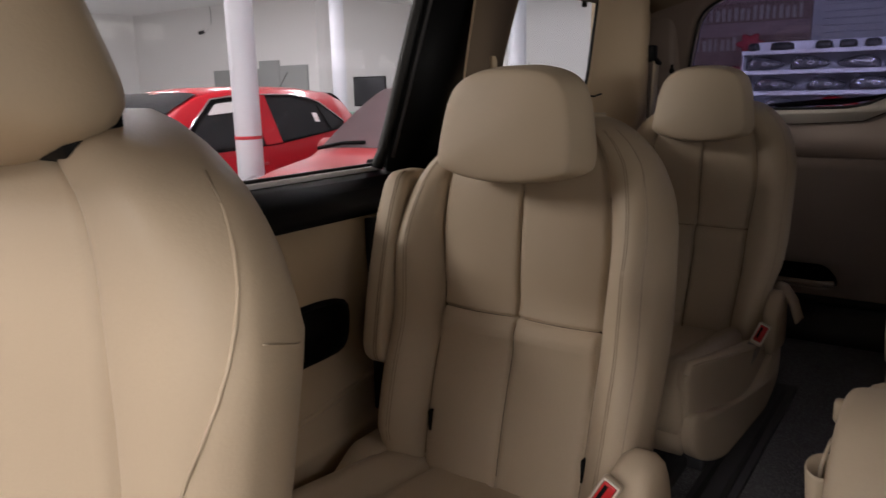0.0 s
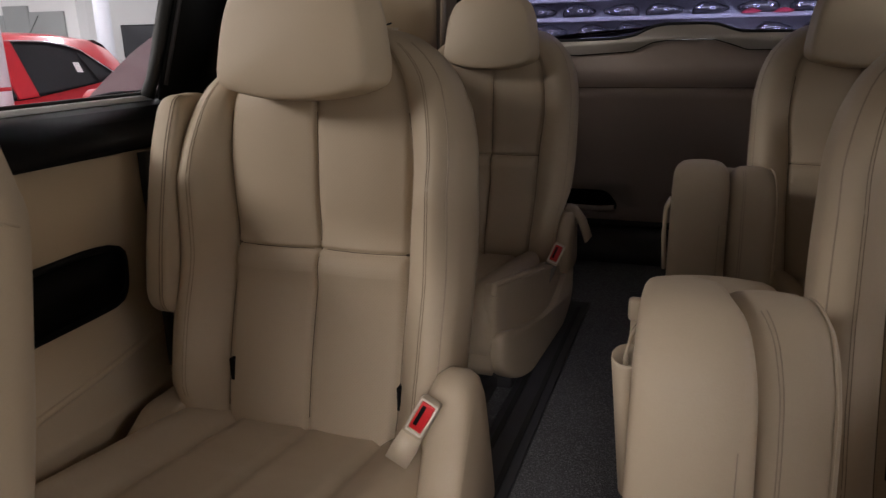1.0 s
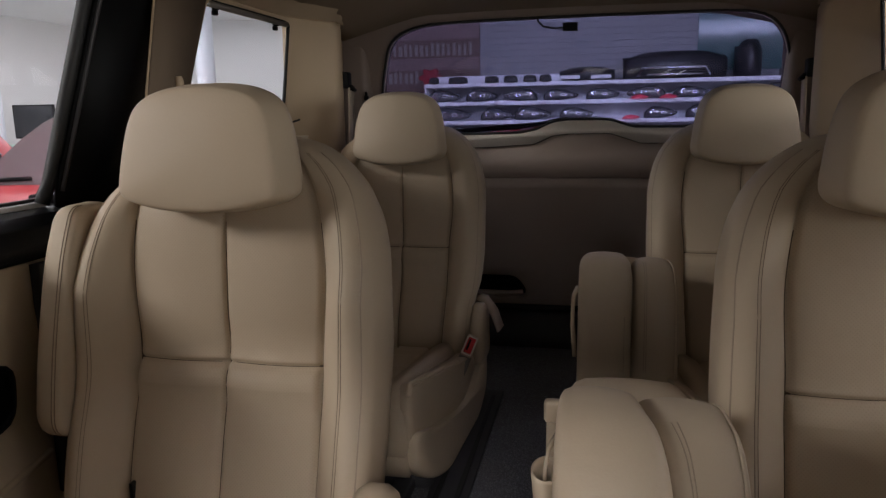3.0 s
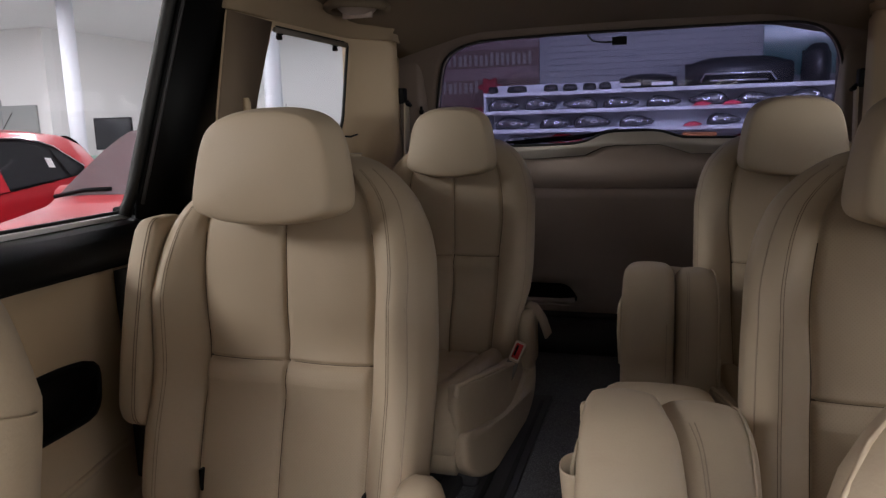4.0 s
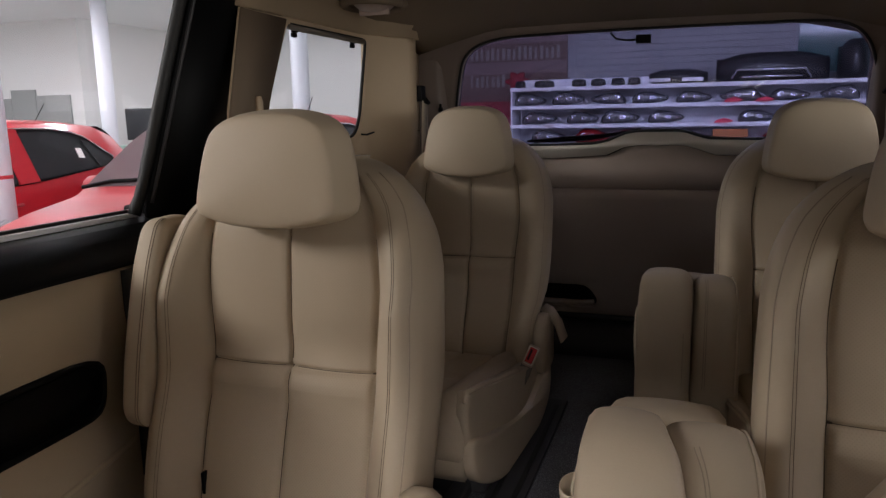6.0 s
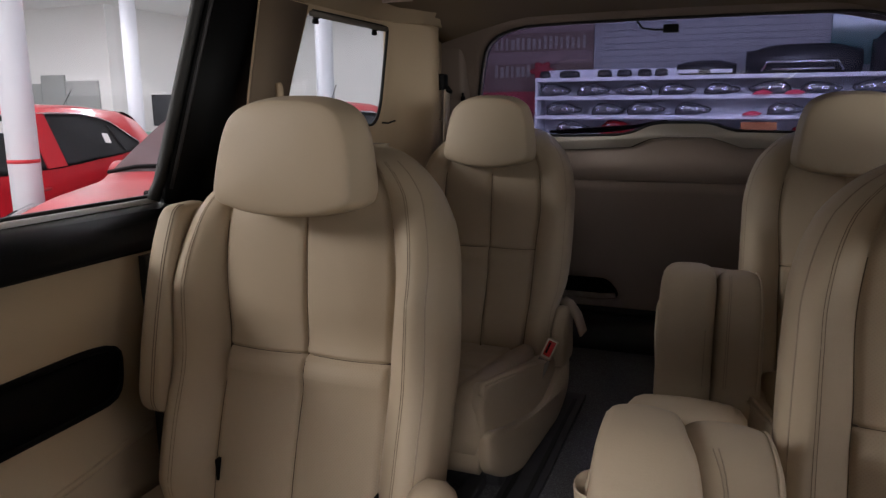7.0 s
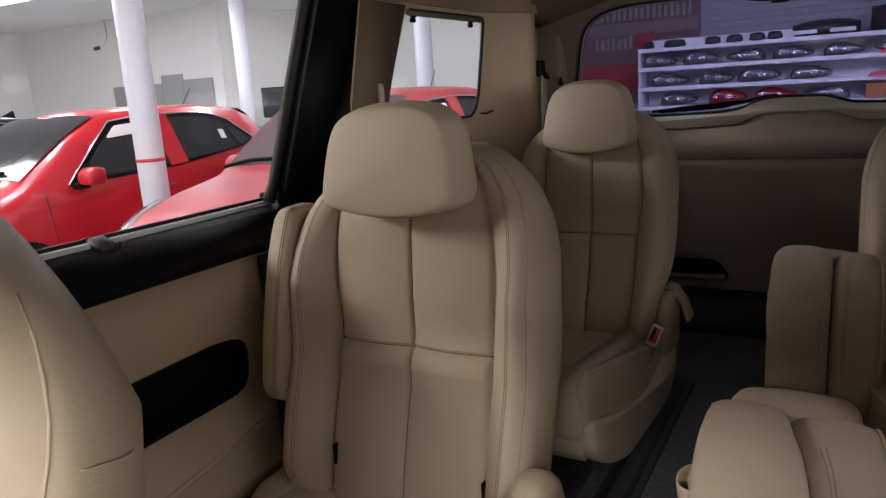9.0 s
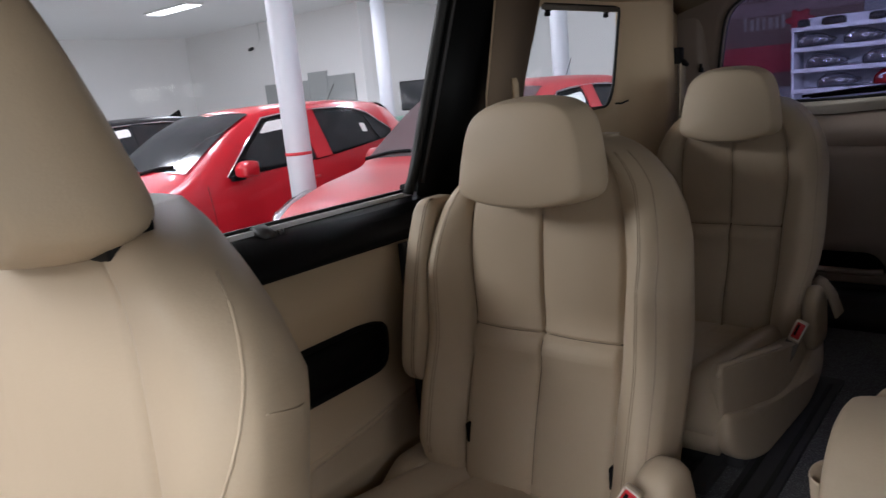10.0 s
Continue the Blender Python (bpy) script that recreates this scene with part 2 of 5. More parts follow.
def prism(outline, axis, a, b, r=0.0, seg=2):
    """An outline of pairs, pushed along an axis from a to b; pairs are the other two axes in order."""
    bm = bmesh.new()
    k = "xyz".index(axis)

    def at(p, w):
        q = list(p)
        q.insert(k, w)
        return q
    lo, hi = [bm.verts.new(at(p, a)) for p in outline], [bm.verts.new(at(p, b)) for p in outline]
    n = len(outline)
    for i in range(n):
        bm.faces.new((lo[i], lo[(i + 1) % n], hi[(i + 1) % n], hi[i]))
    bm.faces.new(lo[::-1])
    bm.faces.new(hi)
    if r:
        bmesh.ops.recalc_face_normals(bm, faces=bm.faces)
        bmesh.ops.bevel(bm, geom=bm.edges[:], offset=r, segments=seg, profile=0.5, affect="EDGES")
    return smooth(bm, 35)


def tube(points, r, n=8, flat=1.0):
    """A round (or flattened) cord along points."""
    pts = [Vector(p) for p in points]
    rings = []
    ref = Vector((0.31, 0.17, 0.93))
    for i, p in enumerate(pts):
        d = (pts[min(i + 1, len(pts) - 1)] - pts[max(i - 1, 0)]).normalized()
        u = d.cross(ref)
        if u.length < 0.05:
            u = d.cross(Vector((1, 0, 0)))
        u.normalize()
        w = d.cross(u)
        rings.append([p + r * (math.cos(a) * u + flat * math.sin(a) * w) for a in [2 * math.pi * k / n for k in range(n)]])
    return loft(rings)


def ribbon(points, width_dir, width, thick):
    """A flat strap along points; width_dir is across it."""
    pts, wd = [Vector(p) for p in points], Vector(width_dir).normalized()
    rings = []
    for i, p in enumerate(pts):
        d = (pts[min(i + 1, len(pts) - 1)] - pts[max(i - 1, 0)]).normalized()
        nrm = d.cross(wd).normalized()
        rings.append([p + wd * width / 2 + nrm * thick / 2, p - wd * width / 2 + nrm * thick / 2, p - wd * width / 2 - nrm * thick / 2, p + wd * width / 2 - nrm * thick / 2])
    return loft(rings, angle=30)


def ease(k):
    k = max(0, min(1, k))
    return k * k * (3 - 2 * k)


def lerp_table(table, t):
    """A smooth curve through rows of place and value."""
    if t <= table[0][0]:
        return table[0][1]
    if t >= table[-1][0]:
        return table[-1][1]
    slopes = [(b[1] - a[1]) / (b[0] - a[0]) for a, b in zip(table, table[1:])]
    bend = [slopes[0]] + [0.0 if p * q <= 0 else 2 * p * q / (p + q) for p, q in zip(slopes, slopes[1:])] + [slopes[-1]]
    for k in range(len(table) - 1):
        (a, va), (b, vb) = table[k], table[k + 1]
        if t <= b:
            h, u = b - a, (t - a) / (b - a)
            return va * (1 + 2 * u) * (1 - u) ** 2 + h * bend[k] * u * (1 - u) ** 2 + vb * u * u * (3 - 2 * u) + h * bend[k + 1] * u * u * (u - 1)
    return table[-1][1]


def round_poly(corners, radii, seg=5):
    """A closed outline with rounded corners."""
    out, n = [], len(corners)
    for i in range(n):
        p, a, b = Vector(corners[i]), Vector(corners[i - 1]), Vector(corners[(i + 1) % n])
        r = radii[i] if isinstance(radii, (list, tuple)) else radii
        da, db = (a - p).normalized(), (b - p).normalized()
        r = min(r, 0.48 * (a - p).length, 0.48 * (b - p).length)
        s, e = p + da * r, p + db * r
        for k in range(seg + 1):
            t = k / seg
            out.append(tuple((1 - t) ** 2 * s + 2 * t * (1 - t) * p + t * t * e))
    return out


def chaikin(outline, times=2):
    """A closed outline with its corners cut."""
    for _ in range(times):
        outline = [tuple(Vector(a) * (1 - t) + Vector(b) * t) for a, b in zip(outline, outline[1:] + outline[:1]) for t in (0.25, 0.75)]
    return outline


def around(outline, centre, count):
    """The outline met by rays from the centre at even turns, so that two outlines can be joined."""
    res = []
    c = Vector(centre)
    for k in range(count):
        a = 2 * math.pi * (k + 0.5) / count
        d = Vector((math.cos(a), math.sin(a)))
        best = None
        for i in range(len(outline)):
            p, q = Vector(outline[i]) - c, Vector(outline[(i + 1) % len(outline)]) - c
            e = q - p
            den = d.x * e.y - d.y * e.x
            if abs(den) < 1e-12:
                continue
            t = (p.x * e.y - p.y * e.x) / den
            s = (p.x * d.y - p.y * d.x) / den
            if t > 0 and -1e-9 <= s <= 1 + 1e-9 and (best is None or t > best):
                best = t
        res.append(tuple(c + d * best))
    return res


def holed(outer, inner, centre, place, thick_place, count=96, steps=6):
    """A panel between two outlines, with thickness. place and thick_place map a pair to its face and back."""
    o, i = around(outer, centre, count), around(inner, centre, count)
    rows = [[Vector(a) * (1 - k / steps) + Vector(b) * (k / steps) for a, b in zip(o, i)] for k in range(steps + 1)]
    rings = [[place(*p) for p in row] for row in rows] + [[thick_place(*p) for p in row] for row in rows[::-1]]
    rings.append(rings[0])
    bm = bmesh.new()
    vs = [[bm.verts.new(p) for p in ring] for ring in rings[:-1]]
    vs.append(vs[0])
    for a, b in zip(vs, vs[1:]):
        for k in range(count):
            j = (k + 1) % count
            bm.faces.new((a[k], a[j], b[j], b[k]))
    return smooth(bm, 50)


def patch(outline, place, back, steps=1):
    """A thin plate with the outline of pairs, mapped to its face and back."""
    bm = bmesh.new()
    f, b = [bm.verts.new(place(*p)) for p in outline], [bm.verts.new(back(*p)) for p in outline]
    n = len(outline)
    for i in range(n):
        bm.faces.new((f[i], f[(i + 1) % n], b[(i + 1) % n], b[i]))
    bm.faces.new(f[::-1])
    bm.faces.new(b)
    return smooth(bm, 35)

# ---- the van: floor, roof, sides ----
FLOOR, GROUND = 0.27, -0.35

floor = part("floor", rbox(-0.80, 0.80, -0.9, 2.86, FLOOR - 0.05, FLOOR, 0.004), CARPET, None)
tagged(floor, "charcoal carpet floor of the van cabin", "floor", kind="structure")

# roof lining: a shallow arch that dips to the tailgate
rings = []
for k in range(41):
    y = -0.35 + k * 2.86 / 40
    top = lerp_table([(-0.35, 1.36), (0.2, 1.42), (1.6, 1.415), (2.1, 1.395), (2.35, 1.35), (2.51, 1.325)], y)
    half = lerp_table([(-0.35, 0.66), (1.4, 0.735), (2.0, 0.72), (2.51, 0.66)], y)
    inner = []
    for j in range(25):
        u = -1 + j / 12
        depth, bend = lerp_table([(1.45, 0.10), (1.7, 0.05), (2.51, 0.05)], y), lerp_table([(1.45, 2.2), (1.7, 1.05), (2.51, 1.05)], y)
        drop = depth * max(0, (abs(u) - 0.62) / 0.38) ** bend + 0.012 * u * u
        inner.append((u * half, y, top - drop))
    outer = [(u * half * 1.02, y, top + 0.07 - 0.05 * u * u) for u in [1 - j / 12 for j in range(25)]]
    rings.append(inner + outer)
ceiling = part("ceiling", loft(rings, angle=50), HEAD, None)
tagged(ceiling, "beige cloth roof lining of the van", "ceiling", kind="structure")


def lean(z):
    """How far out the side stands at a height."""
    return 0.835 - 0.24 * max(0, z - 0.92)


def side(s, word):
    """One side of the cabin, s = -1 or 1: sliding door, pillar, quarter panel, rear pillar."""
    wall = thing("wall_" + word, (0, 0, 0), "beige and black inner side of the van body", "wall", kind="structure")

    # sliding door
    door = thing("door_1" if s < 0 else "door_2", (0, 0, 0), "beige van sliding door with black belt trim", "door", kind="structure")
    y0, y1 = 0.56, 1.39
    prof = [(0.745, FLOOR), (0.728, 0.40), (0.722, 0.448), (0.726, 0.460), (0.744, 0.466), (0.744, 0.60), (0.748, 0.75), (0.757, 0.838), (0.90, 0.838), (0.92, 0.60), (0.92, FLOOR)]
    part("door_panel", loft([[(s * x, y, z) for x, z in prof] for y in (y0, y1)], angle=20), DOORTRIM, door)
    prof = [(0.752, 0.842), (0.748, 0.850), (0.750, 0.862), (0.768, 0.888), (0.790, 0.904), (0.812, 0.909), (0.90, 0.909), (0.90, 0.842)]
    part("belt_trim", loft([[(s * x, y, z) for x, z in prof] for y in (y0, y1)], angle=50), BLACK, door, "black plastic belt trim")
    part("sill_strip", rbox(min(s * 0.820, s * 0.829), max(s * 0.820, s * 0.829), y0, 1.335, 0.9095, 0.919, 0.002), SILL, door, "bright grey window strip")
    part("sill_strip", rbox(min(s * 0.832, s * 0.842), max(s * 0.832, s * 0.842), y0, 1.335, 0.9095, 0.924, 0.002), RUBBER, door, "black rubber glass seal")
    out = round_poly([(0.70, 0.706), (1.075, 0.714), (1.142, 0.704), (1.132, 0.61), (1.06, 0.607), (0.70, 0.60)], [0.01, 0.03, 0.035, 0.05, 0.05, 0.01])
    part("pull_pocket", holed(out, [(1.02 + (y - 1.02) * 0.94, 0.658 + (z - 0.658) * 0.82) for y, z in out], (1.0, 0.658), lambda y, z: (s * 0.741, y, z), lambda y, z: (s * 0.7468, y, z), 64, 2), BLACK, door, "black pull pocket rim")
    part("pocket_cup", patch([(1.02 + (y - 1.02) * 0.95, 0.658 + (z - 0.658) * 0.85) for y, z in out], lambda y, z: (s * 0.7435, y, z), lambda y, z: (s * 0.76, y, z)), BLACK, door, "deep black pocket")
    part("panel_line", tube([(s * 0.7425, 0.62, 0.475), (s * 0.7425, 0.86, 0.492), (s * 0.7425, 1.05, 0.515), (s * 0.7425, 1.19, 0.540)], 0.006, 8), DOORTRIM, door, "raised moulded line")
    out = [(y0, 0.922), (1.36, 0.922), (1.40, 1.345), (y0, 1.345)]
    pane = part("window_pane", patch(out, lambda y, z: (s * lean(z), y, z), lambda y, z: (s * (lean(z) + 0.005), y, z)), PANE, door, "clear side window glass")
    pane.visible_shadow = False
    if s < 0:
        part("blind_catch", loft([[(s * x, y, z) for x, z in ((0.79, 0.906), (0.80, 0.918), (0.822, 0.926), (0.836, 0.918), (0.836, 0.908))] for y in (0.925, 0.94, 0.95)]), DARKPL, door, "dark blind hook on the sill")
        for i in range(3):
            part("catch_rib", rbox(s * 0.802 - 0.002, s * 0.802 + 0.006, 0.951 + i * 0.009, 0.956 + i * 0.009, 0.905, 0.914, 0.001), DARKPL, door)
        part("door_edge_seal", loft([[(s * (x - 0.002), y, z) for x, y in ((0.738, 1.200), (0.734, 1.204), (0.734, 1.226), (0.738, 1.23), (0.752, 1.23), (0.752, 1.200))] for z in (FLOOR + 0.002, 0.838)], angle=30), RUBBER, door, "black upright rubber seal")
    # Filler added outside the glass to hide a bright sliver from the camera.
    part("gap_filler", rbox(min(s * 0.846, s * 0.90), max(s * 0.846, s * 0.90), 1.378, 1.47, 0.87, 0.924, 0.006), BLACK, wall, "black filler over a gap at the pillar base")
    # pillar between door and quarter window: black, leaning
    def leant(pts, xin, xout):
        return patch(pts, lambda y, z: (s * (lean(z) - xin), y, z), lambda y, z: (s * (lean(z) + xout), y, z))
    part("pillar_trim", leant([(1.345, 0.86), (1.337, 0.92), (1.338, 0.96), (1.358, 1.09), (1.390, 1.29), (1.408, 1.40), (1.72, 1.40), (1.65, 1.10), (1.62, 0.86)], 0.035, -0.024), BLACK, wall, "black pillar trim")
    part("door_seal", tube([(s * (lean(z) - 0.018), 1.329 + 0.148 * (z - 0.94) if z > 0.945 else 1.318 + 0.3 * (z - 0.915), z) for z in (0.915, 0.93, 0.95, 1.0, 1.1, 1.2, 1.3, 1.36)], 0.012), RUBBER, wall, "black rubber door seal")
    part("seal_edge", tube([(s * (lean(z) - 0.036), 1.343 + 0.148 * (z - 0.94), z) for z in (0.935, 0.96, 1.0, 1.1, 1.2, 1.3, 1.36)], 0.004), DARKPL, wall)
    part("door_jamb", rbox(min(s * 0.755, s * 0.90), max(s * 0.755, s * 0.90), 1.392, 1.62, FLOOR, 0.86, 0.006), BLACK, wall, "black door jamb")
    part("pillar_front", leant([(0.42, 0.86), (0.555, 0.86), (0.555, 1.36), (0.47, 1.36)], 0.03, 0.07), TRIM, wall, "beige front pillar trim")
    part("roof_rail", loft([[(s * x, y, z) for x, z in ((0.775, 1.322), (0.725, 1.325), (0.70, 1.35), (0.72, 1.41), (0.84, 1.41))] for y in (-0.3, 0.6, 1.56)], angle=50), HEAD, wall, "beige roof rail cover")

    # quarter panel with its window, curving in to the rear pillar
    def inx(y, z):
        base = 0.735 - 0.035 * max(0, min(1, (z - 0.80) / 0.2))
        return base - 0.095 * max(0, min(1, (y - 2.08) / 0.16)) ** 1.4

    outer = [(1.425, FLOOR + 0.3), (2.24, FLOOR + 0.3), (2.24, 1.304), (1.525, 1.304), (1.465, 1.10)]
    window = round_poly([(1.585, 1.035), (2.02, 1.035), (2.058, 1.085), (2.102, 1.292), (1.702, 1.292), (1.613, 1.12)], [0.03, 0.04, 0.03, 0.016, 0.02, 0.05], 6)
    quarter = part("quarter_panel", holed(outer, window, (1.85, 1.17), lambda y, z: (s * inx(y, z), y, z), lambda y, z: (s * (inx(y, z) + 0.004), y, z), 120, 8), TRIM, wall, "beige quarter panel round the rear side window")
    part("lower_panel", loft([[(s * x, y, z) for x, z in ((0.735, 0.57), (0.72, 0.52), (0.71, FLOOR), (0.752, FLOOR), (0.752, 0.57))] for y in (1.40, 2.24)], angle=40), TRIM, wall)
    seal = [(s * (inx(y, z) + 0.003), y, z) for y, z in window]
    seal = seal[1:30]
    part("window_seal", tube(seal, 0.0045), RUBBER, wall, "black quarter window seal")
    # Plate added over the panel's front part to paint its shade.
    cover = [(1.447, 1.002), (1.577, 1.002), (1.582, 1.03), (1.608, 1.12), (1.697, 1.300), (1.526, 1.303), (1.4665, 1.10)]
    part("quarter_shade_patch", patch(cover, lambda y, z: (s * (inx(y, z) - 0.003), y, z), lambda y, z: (s * (inx(y, z) - 0.0005), y, z)), QUARTER_SHADE, wall, "dark patch painting shade before the quarter window")
    w = part("quarter_pane", patch(window, lambda y, z: (s * (inx(y, z) + 0.006), y, z), lambda y, z: (s * (inx(y, z) + 0.010), y, z)), TINT, wall, "lightly tinted quarter window glass")
    w.visible_shadow = False
    part("blind_bar", tube([(s * (inx(1.70, 1.285) - 0.004), 1.705, 1.284), (s * (inx(2.08, 1.285) - 0.004), 2.085, 1.284)], 0.0065, 10), BLINDBAR, wall, "grey-brown blind bar")
    for y in (1.735, 2.03):
        hook = part("blind_clip", rbox(s * inx(y, 1.27) - 0.008, s * inx(y, 1.27) + 0.006, y - 0.006, y + 0.006, 1.275, 1.293, 0.003), BLACK, wall, "black blind clip")
        part("clip_tongue", rbox(s * inx(y, 1.27) - 0.006, s * inx(y, 1.27) + 0.005, y - 0.012, y + 0.002, 1.264, 1.275, 0.003), BLACK, hook)
    part("belt_guide", loft([[(s * (0.697 - d), 1.562 + a * k, 1.102 + b * k) for a, b in round_poly([(-0.007, -0.030), (0.007, -0.030), (0.007, 0.030), (-0.007, 0.030)], 0.006)] for d, k in ((0.0, 1.0), (0.007, 1.0), (0.011, 0.7))]), TRIM, wall, "beige belt guide")
    part("cord", tube([(s * 0.692, 2.045, 1.040), (s * 0.686, 2.065, 1.038), (s * 0.676, 2.09, 1.044)], 0.0025), RUBBER, wall, "short black cord")
    # rear pillar with panel joints
    for a, b in ((FLOOR, 1.0385), (1.0415, 1.304)):
        pts = [(0.636, 2.2405), (0.626, 2.252), (0.621, 2.268), (0.625, 2.285), (0.637, 2.30), (0.655, 2.32), (0.668, 2.35), (0.675, 2.44), (0.78, 2.44), (0.78, 2.2405)]
        part("rear_pillar", loft([[(s * (x - 0.02 * max(0, z - 1.15)), y, z) for x, y in pts] for z in (a, (a + b) / 2, b)], angle=35), TRIM, wall, "beige rear pillar cover")
    cove = []
    for y in (1.52, 1.6, 1.8, 2.0, 2.07, 2.11, 2.15, 2.19, 2.22, 2.245, 2.262, 2.275, 2.29, 2.30, 2.34, 2.40, 2.46):
        x = inx(y, 1.30) if y < 2.24 else lerp_table([(2.24, 0.633), (2.262, 0.621), (2.28, 0.622), (2.30, 0.626), (2.34, 0.628), (2.40, 0.622), (2.46, 0.612)], y)
        cove.append([(s * (x - a), y, z) for a, z in ((0.0005, 1.3065), (0.004, 1.310), (0.014, 1.330), (0.034, 1.355), (0.065, 1.378), (0.065, 1.42), (-0.10, 1.42), (-0.10, 1.3065))])
    part("roof_cove", loft(cove, angle=75), HEAD_LIT, wall, "headliner cove, painted lighter for window light")
    # Taupe like the tailgate; the recess's shade is put into this darker trim.
    part("corner_panel", rbox(min(s * 0.60, s * 0.78), max(s * 0.60, s * 0.78), 2.445, 2.56, FLOOR, 1.41, 0.02), DARKTRIM, wall, "corner cover beside the tailgate, painted dark for shade")
    if s < 0:
        hook = part("trim_hook", rbox(-0.610, -0.597, 2.436, 2.452, 1.097, 1.112, 0.004), BLACK, wall, "small black trim hook")
        part("hook_tip", rbox(-0.605, -0.598, 2.432, 2.442, 1.108, 1.123, 0.003), BLACK, hook)
    # belt anchor and webbing on the rear pillar
    belt = thing("seat_belt", (s * 0.612, 2.29, 1.14), "beige seat belt with a black anchor on the rear pillar", "seat belt", "rear belts")
    part("anchor", rbox(-0.012, 0.012, -0.02, 0.014, -0.012, 0.034, 0.005), BLACK, belt, "black belt anchor")
    part("loop", tube([(-s * 0.004, -0.004, 0.0), (-s * 0.016, -0.006, -0.012), (-s * 0.020, 0.012, -0.016), (-s * 0.006, 0.022, -0.004)], 0.006), BLACK, belt)
    part("webbing", ribbon([(-s * 0.012, 0.004, -0.01), (-s * 0.006, 0.004, -0.2), (s * 0.0, -0.02, -0.5)], (0, 1, 0), 0.045, 0.002), BELT, belt, "beige webbing")
    part("outer_skin", loft([[(s * x, y, z) for x, z in ((0.923, -0.12), (0.96, 0.35), (0.945, 0.86), (0.95, 0.86), (0.97, 0.35), (0.93, -0.12))] for y in (-0.9, 2.86)], angle=50), WHITE, wall, "white painted outer body")
    # front side: low door wall under the front side window
    part("front_door_panel", rbox(min(s * 0.75, s * 0.90), max(s * 0.75, s * 0.90), -0.9, 0.555, FLOOR, 0.88, 0.01), TRIM, wall, "beige front door panel")
    return wall


side(-1, "left")
side(1, "right")

# front end, behind the camera
front = thing("wall_front", (0, 0, 0), "dark dashboard and scuttle under the windscreen", "dashboard", kind="structure")
part("dashboard", loft([[(x, y, z) for y, z in ((-0.95, FLOOR), (-0.62, FLOOR), (-0.55, 0.62), (-0.60, 0.80), (-0.95, 0.84))] for x in (-0.78, 0.78)], angle=40), DARKPL, front)
screen = part("windscreen", loft([[(-0.74, -0.92, 0.86), (0.74, -0.92, 0.86), (0.74, -0.915, 0.86), (-0.74, -0.915, 0.86)], [(-0.62, -0.36, 1.36), (0.62, -0.36, 1.36), (0.62, -0.355, 1.36), (-0.62, -0.355, 1.36)]]), PANE, front, "clear windscreen glass")
screen.visible_shadow = False
for s in (-1, 1):
    part("front_pillar", tube([(s * 0.77, -0.9, 0.86), (s * 0.70, -0.36, 1.35)], 0.035), HEAD, front, "beige windscreen pillar")

# tailgate
tailgate = thing("door_3", (0, 0, 0), "closed taupe tailgate with a wide violet-tinted window", "tailgate", kind="structure")


def tg(z, out=0.0):
    return 2.80 - 0.40 * (z - 0.4) + out


hump = [(-0.60, 0.992), (-0.335, 0.988), (-0.14, 0.992), (-0.09, 1.002), (-0.045, 1.024), (0.0, 1.031), (0.125, 1.031), (0.165, 1.016), (0.20, 1.006), (0.37, 1.004), (0.63, 1.000)]
window = hump + [(0.622, 1.10), (0.605, 1.20), (0.575, 1.27), (0.52, 1.308), (0.40, 1.316), (-0.36, 1.316), (-0.465, 1.300), (-0.525, 1.265), (-0.548, 1.20), (-0.575, 1.09)]
window = chaikin(window)
outer = [(-0.70, 0.952), (-0.26, 0.945), (-0.10, 0.955), (-0.045, 0.98), (0.0, 0.986), (0.13, 0.986), (0.175, 0.972), (0.22, 0.956), (0.70, 0.952), (0.70, 1.40), (-0.70, 1.40)]
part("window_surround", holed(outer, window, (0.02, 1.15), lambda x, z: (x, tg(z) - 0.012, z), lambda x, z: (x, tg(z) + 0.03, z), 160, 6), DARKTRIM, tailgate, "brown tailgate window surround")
bottom = [(-0.66, 0.9515), (-0.26, 0.945), (-0.10, 0.955), (-0.045, 0.98), (0.0, 0.986), (0.13, 0.986), (0.175, 0.972), (0.22, 0.956), (0.66, 0.9515), (0.64, 0.996), (0.37, 1.000), (0.20, 1.002), (0.165, 1.012), (0.125, 1.026), (0.0, 1.026), (-0.045, 1.020), (-0.09, 0.998), (-0.14, 0.988), (-0.335, 0.984), (-0.61, 0.988)]
part("window_lip", patch(bottom, lambda x, z: (x, tg(z) - 0.0155, z), lambda x, z: (x, tg(z) - 0.0125, z)), LIP, tailgate, "pale grey lip under the rear window")
seal = [(x, tg(z) - 0.014, z) for x, z in window]
part("window_seal", tube(seal + seal[:1], 0.004), RUBBER, tailgate, "black rubber window seal")
pane = part("rear_pane", patch(window, lambda x, z: (x, tg(z) + 0.012, z), lambda x, z: (x, tg(z) + 0.016, z)), TINTED, tailgate, "violet-tinted rear window glass")
pane.visible_shadow = False
upper = [(-0.70, 0.845), (0.70, 0.845), (0.70, 0.949), (0.22, 0.953), (0.175, 0.969), (0.13, 0.983), (0.0, 0.983), (-0.045, 0.977), (-0.10, 0.952), (-0.26, 0.942), (-0.70, 0.949)]
part("backing", rbox(-0.70, 0.70, 2.86, 2.88, 0.30, 0.55, 0), BLACK, tailgate)
part("backing", patch([(-0.70, 0.50), (0.70, 0.50), (0.70, 0.985), (-0.70, 0.985)], lambda x, z: (x, tg(z) + 0.045, z), lambda x, z: (x, tg(z) + 0.06, z)), BLACK, tailgate)
part("upper_panel", patch(upper, lambda x, z: (x, tg(z) - 0.002, z), lambda x, z: (x, tg(z) + 0.03, z)), TAIL, tailgate)
